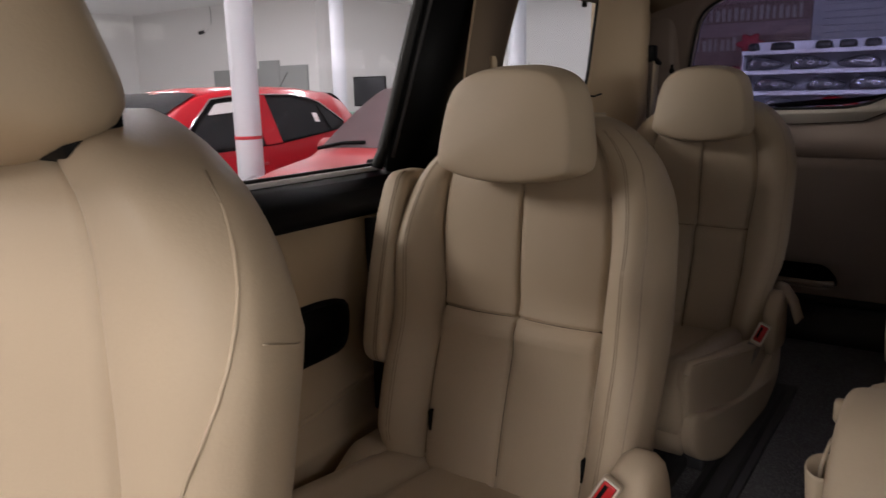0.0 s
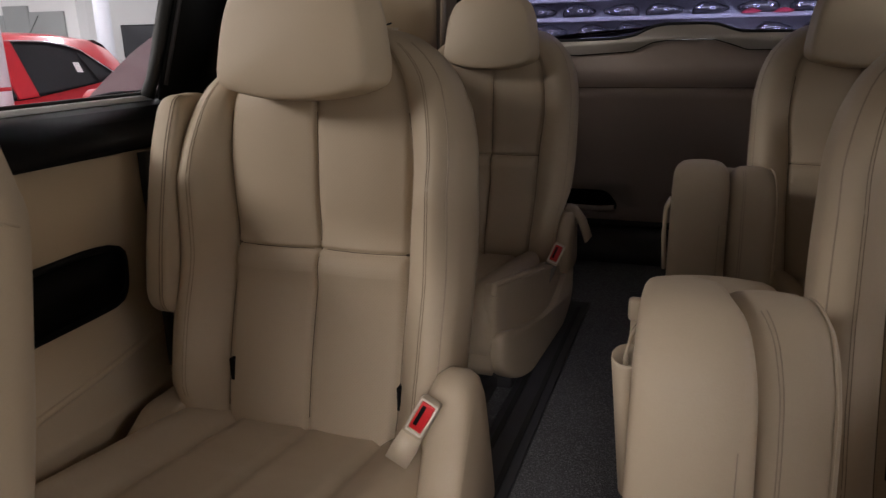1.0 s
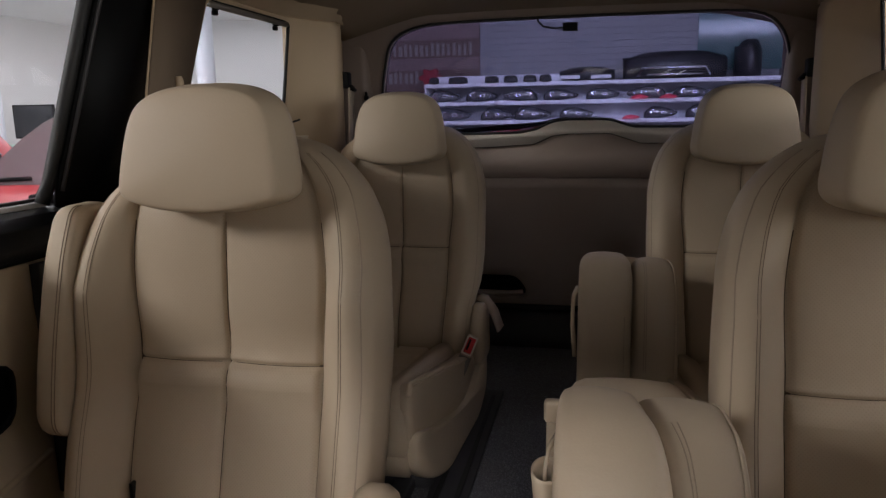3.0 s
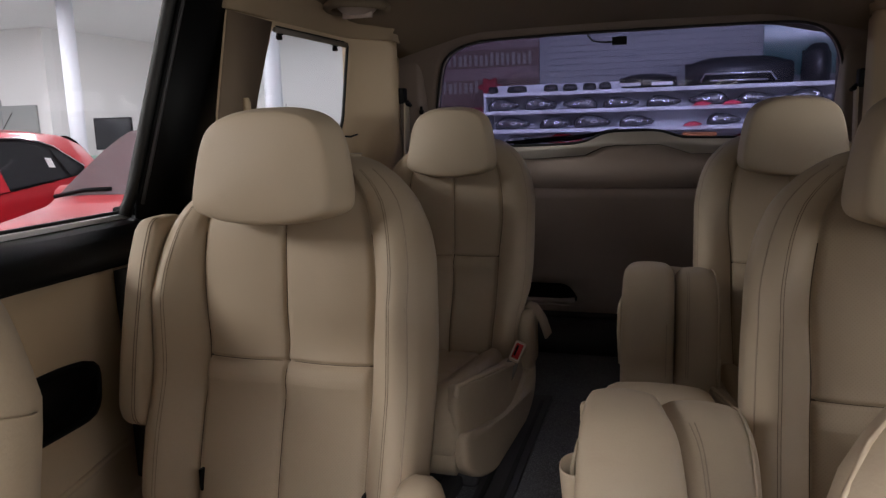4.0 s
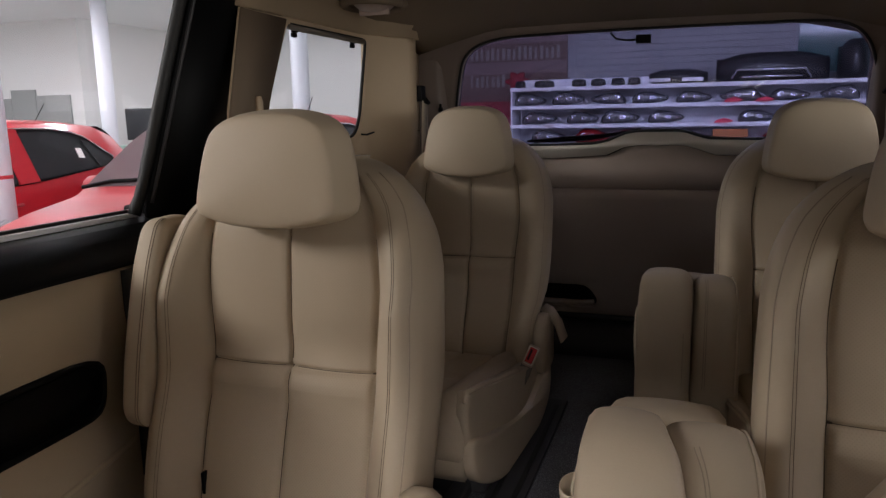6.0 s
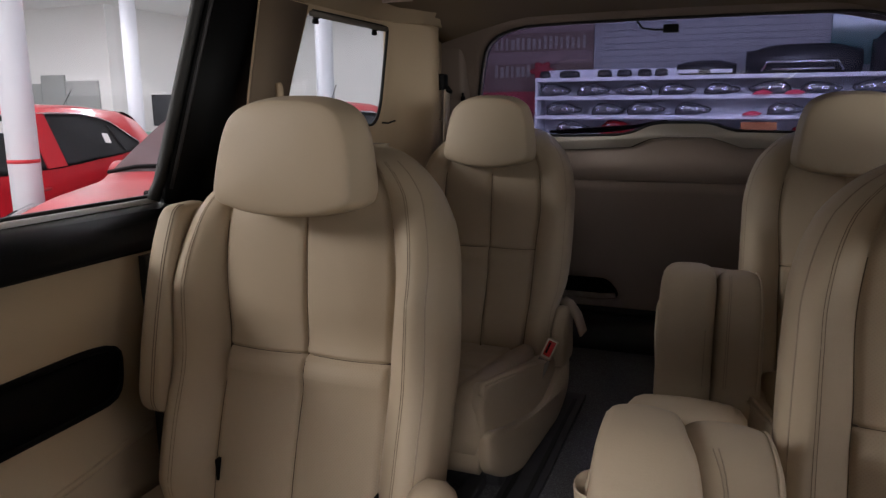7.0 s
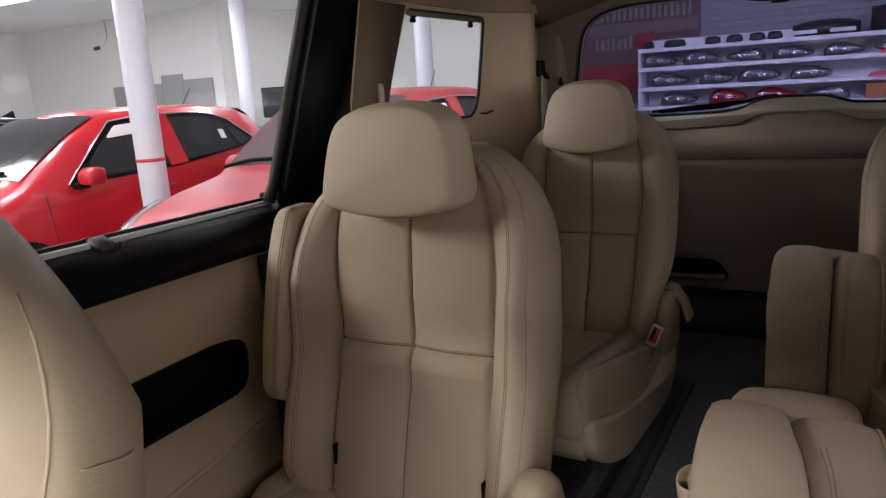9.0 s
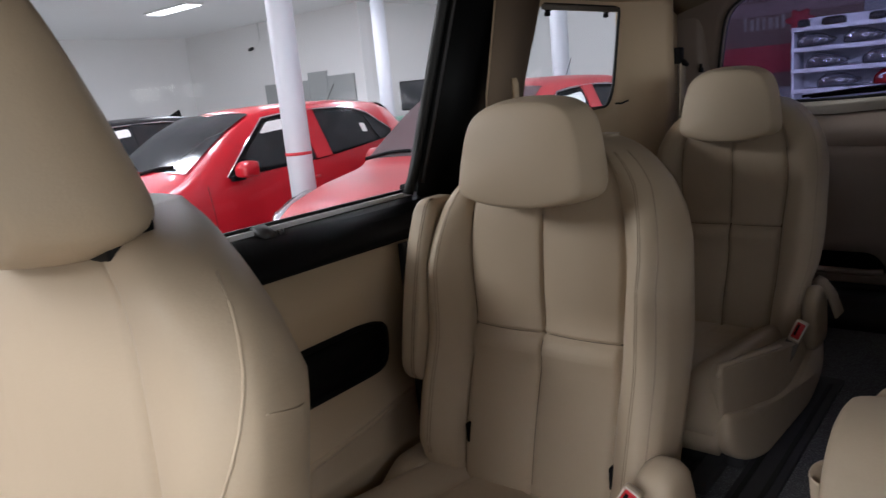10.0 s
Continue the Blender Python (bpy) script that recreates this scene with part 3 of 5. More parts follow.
pocket = round_poly([(-0.36, 0.405), (-0.150, 0.405), (-0.140, 0.44), (-0.175, 0.494), (-0.36, 0.494)], [0.0, 0.012, 0.02, 0.03, 0.0])
part("lower_panel", holed([(-0.70, 0.375), (0.70, 0.375), (0.70, 0.841), (-0.70, 0.841)], pocket, (-0.26, 0.45), lambda x, z: (x, tg(z) - 0.010 - 0.016 * max(0, min(1, (0.60 - z) / 0.05)), z), lambda x, z: (x, tg(z) + 0.04, z), 140, 10), TAIL, tailgate, "taupe tailgate lining with a grip recess")
part("grip_recess", patch(pocket, lambda x, z: (x, tg(z) + 0.03, z), lambda x, z: (x, tg(z) + 0.05, z)), BLACK, tailgate, "dark grip recess")
part("grip_lip", tube([(-0.36, tg(0.425) - 0.028, 0.425), (-0.20, tg(0.425) - 0.03, 0.424), (-0.152, tg(0.425) - 0.026, 0.428)], 0.009), TAIL, tailgate, "taupe grip edge")
part("lower_seal", tube([(-0.68, 2.765, 0.372), (0.68, 2.765, 0.372)], 0.012), RUBBER, tailgate, "black tailgate seal")
sill = part("threshold", loft([[(x, y, z) for y, z in ((2.84, FLOOR), (2.62, FLOOR + 0.002), (2.64, 0.33), (2.68, 0.352), (2.84, 0.358))] for x in (-0.70, 0.70)], angle=40), DARKPL, None)
tagged(sill, "dark grey loading sill below the tailgate", "sill", kind="structure")
wiper = thing("rear_wiper", (-0.36, tg(1.0) + 0.05, 0.998), "black rear wiper lying along the tinted window", "wiper")
part("wiper_blade", tube([(0.0, 0, 0.0), (0.14, -0.006, 0.012), (0.30, -0.01, 0.022)], 0.007, flat=0.6), BLACK, wiper)
part("wiper_arm", tube([(0.02, 0.012, -0.002), (0.2, 0.01, 0.006), (0.36, 0.004, 0.034)], 0.006), BLACK, wiper)
brake = thing("aerial_plug", (0.02, 2.425, 1.288), "small black cable plug hanging at the window top", "cable")
part("plug", rbox(-0.030, 0.012, -0.006, 0.006, -0.012, 0.012, 0.003), BLACK, brake)
part("cable", tube([(-0.03, 0, -0.001), (-0.05, 0, -0.002), (-0.085, 0.004, 0.004), (-0.10, 0.006, 0.02), (-0.102, 0.01, 0.036)], 0.0028), BLACK, brake, "thin black cable")

# roof vent
vent = thing("roof_vent", (-0.60, 1.95, 1.352), "round beige air vent in the roof lining", "vent")
ring = [(0.088 * math.cos(a) * 0.8, 0.088 * math.sin(a), 0.006) for a in [2 * math.pi * k / 24 for k in range(25)]]
part("vent_ring", tube(ring, 0.012), HEAD, vent, "beige vent ring")
part("vent_dial", loft([[(r * math.cos(a) * 0.8, r * math.sin(a), z) for a in [2 * math.pi * k / 24 for k in range(24)]] for r, z in ((0.062, 0.02), (0.06, 0.004), (0.045, -0.008), (0.02, -0.012))]), TAIL, vent)
part("vent_fin", rbox(-0.04, 0.04, -0.004, 0.004, -0.02, -0.006, 0.002), TAIL, vent)

# ---- seats ----
BACK = dict(
    c=[(0.40, -0.092), (0.45, -0.077), (0.52, -0.060), (0.60, -0.036), (0.70, -0.004), (0.80, 0.004), (0.915, 0.016), (0.96, 0.036), (0.99, 0.060), (1.012, 0.088), (1.022, 0.115)],
    w=[(0.40, 0.218), (0.45, 0.224), (0.52, 0.228), (0.60, 0.231), (0.72, 0.231), (0.84, 0.228), (0.89, 0.219), (0.94, 0.200), (0.975, 0.170), (0.997, 0.138), (1.012, 0.102), (1.018, 0.072)],
    ins=[(0.40, 0.140), (0.50, 0.146), (0.60, 0.147), (0.70, 0.146), (0.83, 0.152), (0.91, 0.145), (0.95, 0.132), (0.99, 0.10), (1.022, 0.05)], zc=0.70, z0=0.40, z1=1.022, bolster=0.058, r=0.045, top=0.93, taper=(0.998, 0.985, 0.96, 0.91, 0.78), mid=1.0)


def front_y(spec, x, z):
    """Depth of the padded face of a backrest."""
    w, ins = lerp_table(spec["w"], z), lerp_table(spec["ins"], z)
    y = lerp_table(spec["c"], z)
    ax = abs(x)
    ramp = max(0, min(1, (spec["top"] + 0.03 - z) / 0.15)) * max(0.35, min(1, (z - 0.38) / 0.12))
    if ax < ins:
        y += -0.007 * math.cos(math.pi * ((ax - ins / 2 * spec["mid"]) / (ins * (2 - spec["mid"])))) + 0.004
        dz = z - spec["zc"]
        y += 0.008 * math.exp(-(dz / 0.0035) ** 2)
        y -= 0.010 * math.exp(-((dz + 0.024) / 0.022) ** 2) - 0.004 * math.exp(-((dz - 0.03) / 0.03) ** 2)
        y += spec["mid"] * 0.006 * math.exp(-(ax / 0.003) ** 2)
    else:
        b = (ax - ins) / max(1e-4, w - ins)
        y -= (spec["bolster"] * ramp + 0.006) * math.sin(math.pi / 2 * min(1, 0.06 + b * 1.25)) - 0.008 * ramp
    y += 0.010 * math.exp(-((ax - ins) / 0.004) ** 2)
    r = spec["r"]
    if ax > w - r:
        q = min(1, (ax - w + r) / r)
        y += r * (1 - math.sqrt(max(0, 1 - q * q)))
    return y


def backrest_mesh(spec, thick=0.13):
    rings = []
    zc = spec["zc"]
    span = spec["z1"] - spec["z0"]
    zs = sorted(set([spec["z0"] + span * k / 44 for k in range(38)] + [zc + d for d in (-0.03, -0.02, -0.012, -0.008, -0.005, -0.0025, 0, 0.0025, 0.005, 0.008, 0.012, 0.02)] + [spec["z1"] - span * 0.15 * (1 - k / 14) ** 2 for k in range(1, 15)]))
    inner = (0, 0.012, 0.025, 0.045, 0.1, 0.25, 0.45, 0.65, 0.82, 0.91, 0.95, 0.975)
    outer = (0.0, 0.03, 0.06, 0.12, 0.2, 0.3, 0.42, 0.54, 0.66, 0.76, 0.85, 0.92, 0.965, 0.99, 1.0)
    for z in zs:
        w, ins = lerp_table(spec["w"], z), lerp_table(spec["ins"], z)
        half = [a * ins for a in inner] + [ins + b * (w - ins) for b in outer]
        xs = [-x for x in half[:0:-1]] + half
        ring = [(x, front_y(spec, x, z), z) for x in xs]
        c = lerp_table(spec["c"], z)
        edge = ring[-1][1]
        back = max(edge + 0.02, c + thick * (0.55 + 0.45 * max(0, min(1, (spec["z1"] - z) / 0.12))))
        side_pts = [(w * f, edge + (back - edge) * d, z) for f, d in zip(spec["taper"], (0.3, 0.6, 0.85, 0.97, 1.0))]
        ring += side_pts + [(0, back + 0.006, z)] + [(-x, y, zz) for x, y, zz in side_pts[::-1]]
        rings.append(ring)
    return loft(rings, angle=75)


def headrest_mesh(hw, z0, z1, yc, tip=0.020, depth=0.052, sag=0.024):
    """A padded block: a bowed front panel with a crease round it, side panels and a rounded back."""
    h = z1 - z0
    half = [(0.0, 0.0), (0.45, 0.02), (0.80, 0.075), (0.955, 0.125), (1.0, 0.20), (0.99, 0.32), (0.945, 0.55), (0.885, 0.74), (0.79, 0.89), (0.57, 0.975), (0.28, 1.0)]
    out = chaikin(half + [(0.0, 1.0)] + [(-x, z) for x, z in half[:0:-1]], 2)
    rings = []
    # scale of the outline and depth, from the middle of the front panel round to the back
    for k, d in ((0.03, -1.22), (0.25, -1.21), (0.5, -1.17), (0.72, -1.11), (0.84, -1.06), (0.895, -1.01), (0.918, -0.965), (0.930, -0.90), (0.945, -0.78), (0.970, -0.52), (0.992, -0.22), (1.0, 0.05), (0.985, 0.35), (0.94, 0.62), (0.88, 0.83), (0.76, 0.96), (0.5, 1.03), (0.2, 1.05), (0.03, 1.05)):
        ring = []
        for u, v in out:
            x, e = u * k, 0.48 + (v - 0.48) * k
            lift = 0.05 * (1 - x * x) * (1 if d < 0 else -0.6)
            z = z0 + h * e - 0.01 * e * x * x
            ring.append((hw * x, yc + depth * (d * (1 - 0.10 * e)) - depth * 2 * lift * (0.5 if d < -0.5 else 0.2) + tip * e, z))
        rings.append(ring)
    return loft(rings, angle=70)


def cushion_mesh(w, y0, y1, z0, z1, bolster=0.016, tilt=0.075):
    """A seat cushion, front at y0, rounded over its front edge."""
    rings = []
    n = 26
    for k in range(n + 1):
        t = k / n
        y = y0 + (y1 - y0) * t
        d = (y - y0)
        top = z1 + tilt * (1 - t)
        if d < 0.07:
            top -= 0.07 * (1 - math.sqrt(max(0, 1 - (1 - d / 0.07) ** 2)))
        ring = []
        ww = w * (0.94 + 0.06 * min(1, d / 0.1))
        for j in range(41):
            u = -1 + j / 20
            au = abs(u)
            z = top + bolster * max(0, min(1, (au - 0.58) / 0.2)) * (1 if au < 0.9 else 1) - 0.010 * math.exp(-((au - 0.56) / 0.02) ** 2) - 0.006 * math.exp(-(u / 0.02) ** 2)
            for line in (0.38, 0.72):
                z -= 0.006 * math.exp(-((t - line) / 0.012) ** 2) * (au < 0.56)
            if au > 0.86:
                q = (au - 0.86) / 0.14
                z -= 0.045 * (1 - math.sqrt(max(0, 1 - q * q)))
            ring.append((u * ww, y, z))
        ring += [(ww, y, z0 + 0.02), (ww * 0.97, y, z0), (-ww * 0.97, y, z0), (-ww, y, z0 + 0.02)]
        rings.append(ring)
    return loft(rings, angle=70)


def on_face(spec, pts, lift=0.0015):
    return [(x, front_y(spec, x, z) - lift, z) for x, z in pts]


def buckle(at, turn, label):
    b = thing("seat_belt_buckle", at, label, "seat belt buckle", "belt buckles")
    b.rotation_euler = turn
    b.scale = (0.82, 0.82, 0.82)
    part("housing", rbox(-0.017, 0.017, -0.011, 0.011, -0.035, 0.030, 0.006), BUCKLE, b, "beige plastic buckle housing")
    part("button", rbox(-0.011, 0.011, -0.0135, -0.008, -0.022, 0.025, 0.003), REDBTN, b, "red release button")
    part("bezel", tube([(x, -0.0125, z) for x, z in round_poly([(-0.0135, -0.026), (0.0135, -0.026), (0.0135, 0.0275), (-0.0135, 0.0275), (-0.0135, -0.026)], 0.003, 3)], 0.0018, 6), LIP, b, "pale plastic rim")
    part("slot", rbox(-0.0075, -0.0010, -0.0142, -0.009, -0.014, 0.020, 0.001), BLACK, b, "dark latch slot")
    deep = 0.11 if at[1] > 1.5 else 0.085
    part("stalk", loft([[(x * k, y, z) for x, y in ((-0.017, -0.008), (0.017, -0.008), (0.017, 0.008), (-0.017, 0.008))] for k, z in ((1, -0.034), (1.15, -0.06), (1.1, -deep))]), CLEARPL if at[1] > 1.5 else BUCKLE, b)
    return b


def bucket(name, cx, cy, label, spec=BACK, inner=1, head=(0.126, 0.922, 1.100, -0.005, 0.020), dz=0.0, cushion=None, group="", armrest=True, slits=True, shield=True, lower=None, pipe=0.86):
    """A bucket seat that faces the front; inner = 1 when the aisle lies to +x."""
    seat = thing(name, (cx, cy, dz), label, "seat", group)
    back = part("backrest", backrest_mesh(spec), LEATHER, seat, "padded beige leather backrest")
    if spec["mid"]:
        back.data.materials.append(PERFORATED)
        for f in back.data.polygons:
            x, y, z = f.center
            if abs(x) < lerp_table(spec["ins"], z) and y < lerp_table(spec["c"], z) + 0.02 and z > spec["zc"] - 0.34:
                f.material_index = 1
    z0, z1, zc = spec["z0"], spec["z1"], spec["zc"]
    rows = [z0 + 0.05 + (0.905 - z0 - 0.05) * k / 40 for k in range(41)]
    if spec["mid"]:
        part("seam", tube(on_face(spec, [(0, z) for z in rows], -0.0006), 0.0016, 6), SEAM, back, "dark centre seam")
    ins = lerp_table(spec["ins"], zc)
    part("seam", tube(on_face(spec, [(-ins + 2 * ins * k / 24, zc) for k in range(25)], -0.0008), 0.0016, 6), SEAM, back, "dark cross seam")
    for s in (-1, 1):
        part("seam", tube(on_face(spec, [(s * lerp_table(spec["ins"], z), z) for z in rows], -0.0006), 0.0018, 6), SEAM, back, "dark bolster seam")
        for f, r in (((0.50, 0.0005), (0.55, 0.0005), (pipe, 0.0010)) if pipe < 0.88 else ((pipe, 0.0011 if pipe > 0.93 else 0.0007),)):
            pts = []
            for k in range(36):
                z = z0 + 0.08 + (spec["z1"] - (0.022 if f < 0.93 else 0.012) - z0 - 0.08) * k / 35
                w, i = lerp_table(spec["w"], z), lerp_table(spec["ins"], z)
                pts.append((s * (i + f * (w - i)), z))
            line = on_face(spec, pts, 0.0)
            if f > 0.93:
                # the piping climbs from the face over the shoulder and lies on the leather
                skin = BVHTree.FromPolygons([v.co for v in back.data.vertices], [p.vertices for p in back.data.polygons])
                line = []
                for x, z in pts:
                    w, i = lerp_table(spec["w"], z), lerp_table(spec["ins"], z)
                    low, over = ease((0.985 - z) / 0.30), ease((z - 0.88) / 0.16)
                    xx = i + (0.95 - 0.56 * low) * (w - i)
                    xx += (w - xx) * over
                    if z > 1.03:
                        continue
                    place, normal = skin.find_nearest((s * xx, front_y(spec, xx, z), z))[:2]
                    line.append(place + normal * 0.0004)
            part("stitching", tube(line, r, 5), (STITCH if pipe > 0.93 else FOLD) if f == pipe else THREAD, back)
        if slits:
            for_x = s * 0.145 + 0.011
            face = front_y(spec, for_x, 0.512)
            part("slit", rbox(for_x - 0.0028, for_x + 0.0028, face - 0.006, face + 0.03, 0.494, 0.530, 0.001), BLACK, back, "dark child seat anchor slit")
    hw, h0, h1, hy, tip = head
    rest = part("headrest", headrest_mesh(hw, h0, h1, hy, tip), LEATHER, seat, "rounded beige leather headrest")
    if pipe > 0.93:
        rest.location.x = 0.018 * inner
        # Black block put where only shade fills the gap under the headrest.
        part("gap_shade", rbox(-hw * 0.84, hw * 0.84, hy - 0.006, hy + 0.03, h0 + 0.008, h0 + 0.05, 0.006), BLACK, rest, "black block painting the shade under the headrest")
    for s in (-1, 1):
        part("headrest_post", tube([(s * 0.05, hy + 0.05, h0 - 0.06), (s * 0.05, hy + 0.03, h0 + 0.03)], 0.006), CHROME, rest)
    cw, cy0, cy1, cz0, cz1 = cushion
    pad = part("cushion", cushion_mesh(cw, cy0, cy1, cz0, cz1), LEATHER, seat, "quilted beige leather cushion")
    hb = cw - 0.034
    part("base", loft([[(x * k, y, z) for x, y in ((-hb, cy0 + 0.10), (hb, cy0 + 0.10), (hb, cy1 + 0.05), (-hb, cy1 + 0.05))] for k, z in ((1.05, cz0 + 0.004), (1.0, cz0 - 0.04), (0.9, FLOOR + 0.004 - dz))], angle=30), DARKPL, seat, "dark plastic seat base")
    for s in (-1, 1):
        part("rail", rbox(s * (hb - 0.01) - 0.02, s * (hb - 0.01) + 0.02, cy0 - 0.02, cy1 + 0.12, FLOOR + 0.001 - dz, FLOOR + 0.03 - dz, 0.006), DARKPL, seat, "dark seat rail")
    if shield:
        for s in (-1, 1):
            x = s * (0.246 if s == inner else 0.225)
            top = 0.575 if s == inner else 0.470
            out = round_poly([(-0.24, 0.31), (-0.24, 0.40), (-0.165, 0.45), (-0.135, top), (-0.055, top), (-0.02, 0.47), (0.02, 0.31)], [0.02, 0.05, 0.06, 0.04, 0.045, 0.08, 0.02], 6)
            cyy, czz = -0.11, 0.42
            rings = []
            for dx, k in ((-0.030, 0.86), (-0.024, 0.95), (-0.012, 1.0), (0.012, 1.0), (0.024, 0.95), (0.030, 0.86)):
                rings.append([(x + dx, cyy + (y - cyy) * k, czz + (z - czz) * k) for y, z in out])
            part("side_cover", loft(rings, angle=60), LEATHER_SIDE, seat, "beige recliner cover")
    if pipe > 0.93:
        side_pts = []
        for k in range(9):
            z = 0.955 - 0.002 * k
            w = lerp_table(spec["w"], z)
            edge = front_y(spec, w, z)
            deep = lerp_table(spec["c"], z) + 0.13 - edge
            at = k / 8 * 1.4
            f = 1.0 + (spec["taper"][0] - 1.0) * at if at < 1 else spec["taper"][0] + (spec["taper"][1] - spec["taper"][0]) * (at - 1)
            side_pts.append((inner * (w * f + 0.0006), edge + 0.3 * at * deep, z))
        part("side_seam", tube(side_pts, 0.0005, 5), LEATHER_SIDE, back, "thin side panel seam")
    if armrest:
        s = -inner
        out = round_poly([(-0.098, 0.605), (-0.078, 0.72), (-0.040, 0.86), (-0.008, 0.928), (0.075, 0.930), (0.115, 0.80), (0.100, 0.63), (0.0, 0.585)], [0.035, 0.1, 0.08, 0.018, 0.03, 0.1, 0.05, 0.06], 6)
        rings = [[(s * (0.216 + dx), 0.01 + (y - 0.01) * k, 0.76 + (z - 0.76) * k) for y, z in out] for dx, k in ((0.0, 0.93), (0.003, 0.975), (0.008, 0.995), (0.014, 1.0), (0.030, 1.0), (0.037, 0.985), (0.042, 0.95), (0.044, 0.88))]
        arm = part("armrest", loft(rings, angle=60), LEATHER_SIDE, seat, "beige armrest folded up")
        for dx in (0.009, 0.014):
            part("armrest_seam", tube([(s * (0.216 + dx), 0.01 + (y - 0.01) * 1.001, 0.76 + (z - 0.76) * 1.001) for y, z in out[:28]], 0.0008, 5), THREAD, arm)
    if lower is not None:
        lower(seat)
    return seat


row_two = dict(cushion=(0.224, -0.62, -0.06, 0.36, 0.436))
bucket("second_row_seat", -0.43, 1.2, "beige leather second-row seat beside the sliding door", inner=1, group="second-row seats", **row_two)
bucket("second_row_seat", 0.475, 1.2, "beige leather second-row seat behind the folded jump seat", inner=-1, group="second-row seats", **row_two)
buckle((-0.193, 1.008, 0.560), (radians(-12), radians(28), 0), "red and beige belt buckle beside the second-row seat")

# third row
BACK3 = dict(BACK)
BACK3["c"] = [(0.40, -0.10), (0.50, -0.085), (0.60, -0.045), (0.709, -0.016), (0.80, -0.004), (0.915, 0.006), (0.96, 0.022), (0.99, 0.045), (1.012, 0.075), (1.022, 0.10)]
BACK3["w"] = [(0.40, 0.185), (0.50, 0.190), (0.56, 0.192), (0.62, 0.206), (0.70, 0.212), (0.84, 0.213), (0.90, 0.205), (0.95, 0.187), (0.985, 0.158), (1.005, 0.130), (1.018, 0.095), (1.022, 0.06)]
BACK3["ins"] = [(0.40, 0.112), (0.60, 0.122), (0.70, 0.124), (0.83, 0.134), (0.91, 0.128), (0.95, 0.115), (0.99, 0.085), (1.022, 0.04)]
BACK3["zc"], BACK3["bolster"] = 0.709, 0.040


def skirt(inner):
    def make(seat):
        """Leather skirt and flap on the aisle side of a third-row seat."""
        s = inner

        def tuck(y):
            """The side draws in towards the front of the cushion."""
            return s * 0.042 * max(0, min(1, (-0.22 - y) / 0.32)) ** 1.3

        out = round_poly([(-0.555, 0.40), (-0.565, 0.52), (-0.545, 0.553), (-0.27, 0.505), (-0.10, 0.475), (-0.07, 0.42), (-0.20, 0.40), (-0.34, 0.39)], [0.03, 0.02, 0.015, 0.1, 0.03, 0.03, 0.1, 0.05], 5)
        rings = [[(s * (0.165 + dx), -0.30 + (y + 0.30) * k, 0.467 + (z - 0.48) * k) for y, z in out] for dx, k in ((0.0, 0.92), (0.014, 0.985), (0.026, 1.0), (0.034, 0.99), (0.038, 0.95), (0.040, 0.85))]
        rings = [[(x - tuck(y), y, z) for x, y, z in ring] for ring in rings]
        part("side_bolster", loft(rings, angle=60), LEATHER_SIDE, seat, "beige leather side bolster")
        part("bolster_piping", tube([(s * 0.196 - tuck(y), y, z - 0.012) for y, z in ((-0.560, 0.535), (-0.545, 0.553), (-0.47, 0.542), (-0.40, 0.529), (-0.33, 0.517), (-0.27, 0.506))], 0.006, 8, 0.6), STITCH, seat, "pale bolster piping")
        out = round_poly([(-0.55, 0.365), (-0.562, 0.448), (-0.46, 0.418), (-0.33, 0.392), (-0.19, 0.388), (-0.05, 0.43), (0.03, 0.47), (0.06, 0.33), (-0.06, 0.292), (-0.42, 0.288), (-0.50, 0.32)], [0.05, 0.03, 0.1, 0.1, 0.1, 0.1, 0.03, 0.06, 0.1, 0.06, 0.05], 5)
        rings = [[(s * (0.165 + dx), -0.27 + (y + 0.27) * k, 0.39 + (z - 0.39) * k) for y, z in out] for dx, k in ((0.0, 0.94), (0.018, 0.99), (0.036, 1.0), (0.046, 0.992), (0.051, 0.965), (0.054, 0.90))]
        rings = [[(x - tuck(y), y, z) for x, y, z in ring] for ring in rings]
        part("side_skirt", loft(rings, angle=60), LEATHER_SIDE, seat, "beige leather side skirt")
        part("front_skirt", loft([[(x, y, z) for y, z in ((-0.535, 0.45), (-0.56, 0.435), (-0.565, 0.37), (-0.545, 0.345), (-0.45, 0.345), (-0.45, 0.45))] for x in (-0.148, 0.148)], angle=50), LEATHER_SIDE, seat, "beige leather front skirt")
        part("plastic_foot", rbox(s * 0.14 - 0.03, s * 0.14 + 0.03, -0.46, -0.08, FLOOR + 0.002, 0.352, 0.012), DARKPL, seat, "dark plastic foot cover")
        part("recliner_cover", loft([[(s * (0.205 + dx), -0.03 + (y + 0.03) * k, 0.49 + (z - 0.49) * k) for y, z in round_poly([(-0.10, 0.42), (-0.09, 0.53), (-0.04, 0.575), (0.01, 0.56), (0.03, 0.42)], 0.03)] for dx, k in ((-0.015, 0.9), (-0.006, 1), (0.014, 1), (0.022, 0.9))], angle=60), LEATHER_SIDE, seat, "beige recliner cover")
        part("pull_strap", ribbon([(s * 0.20, 0.01, 0.575), (s * 0.222, -0.01, 0.572), (s * 0.245, -0.02, 0.545), (s * 0.262, -0.025, 0.50)], (0.3, 1, 0.3), 0.034, 0.006), BELT, seat, "beige pull strap")
    return make


row_three = dict(spec=BACK3, head=(0.121, 0.922, 1.110, -0.01, 0.020), cushion=(0.160, -0.57, -0.04, 0.40, 0.455), armrest=False, slits=False, shield=False, pipe=0.90)
bucket("third_row_seat", -0.405, 2.1, "beige leather third-row seat on the door side", inner=1, group="third-row seats", lower=skirt(1), **row_three)
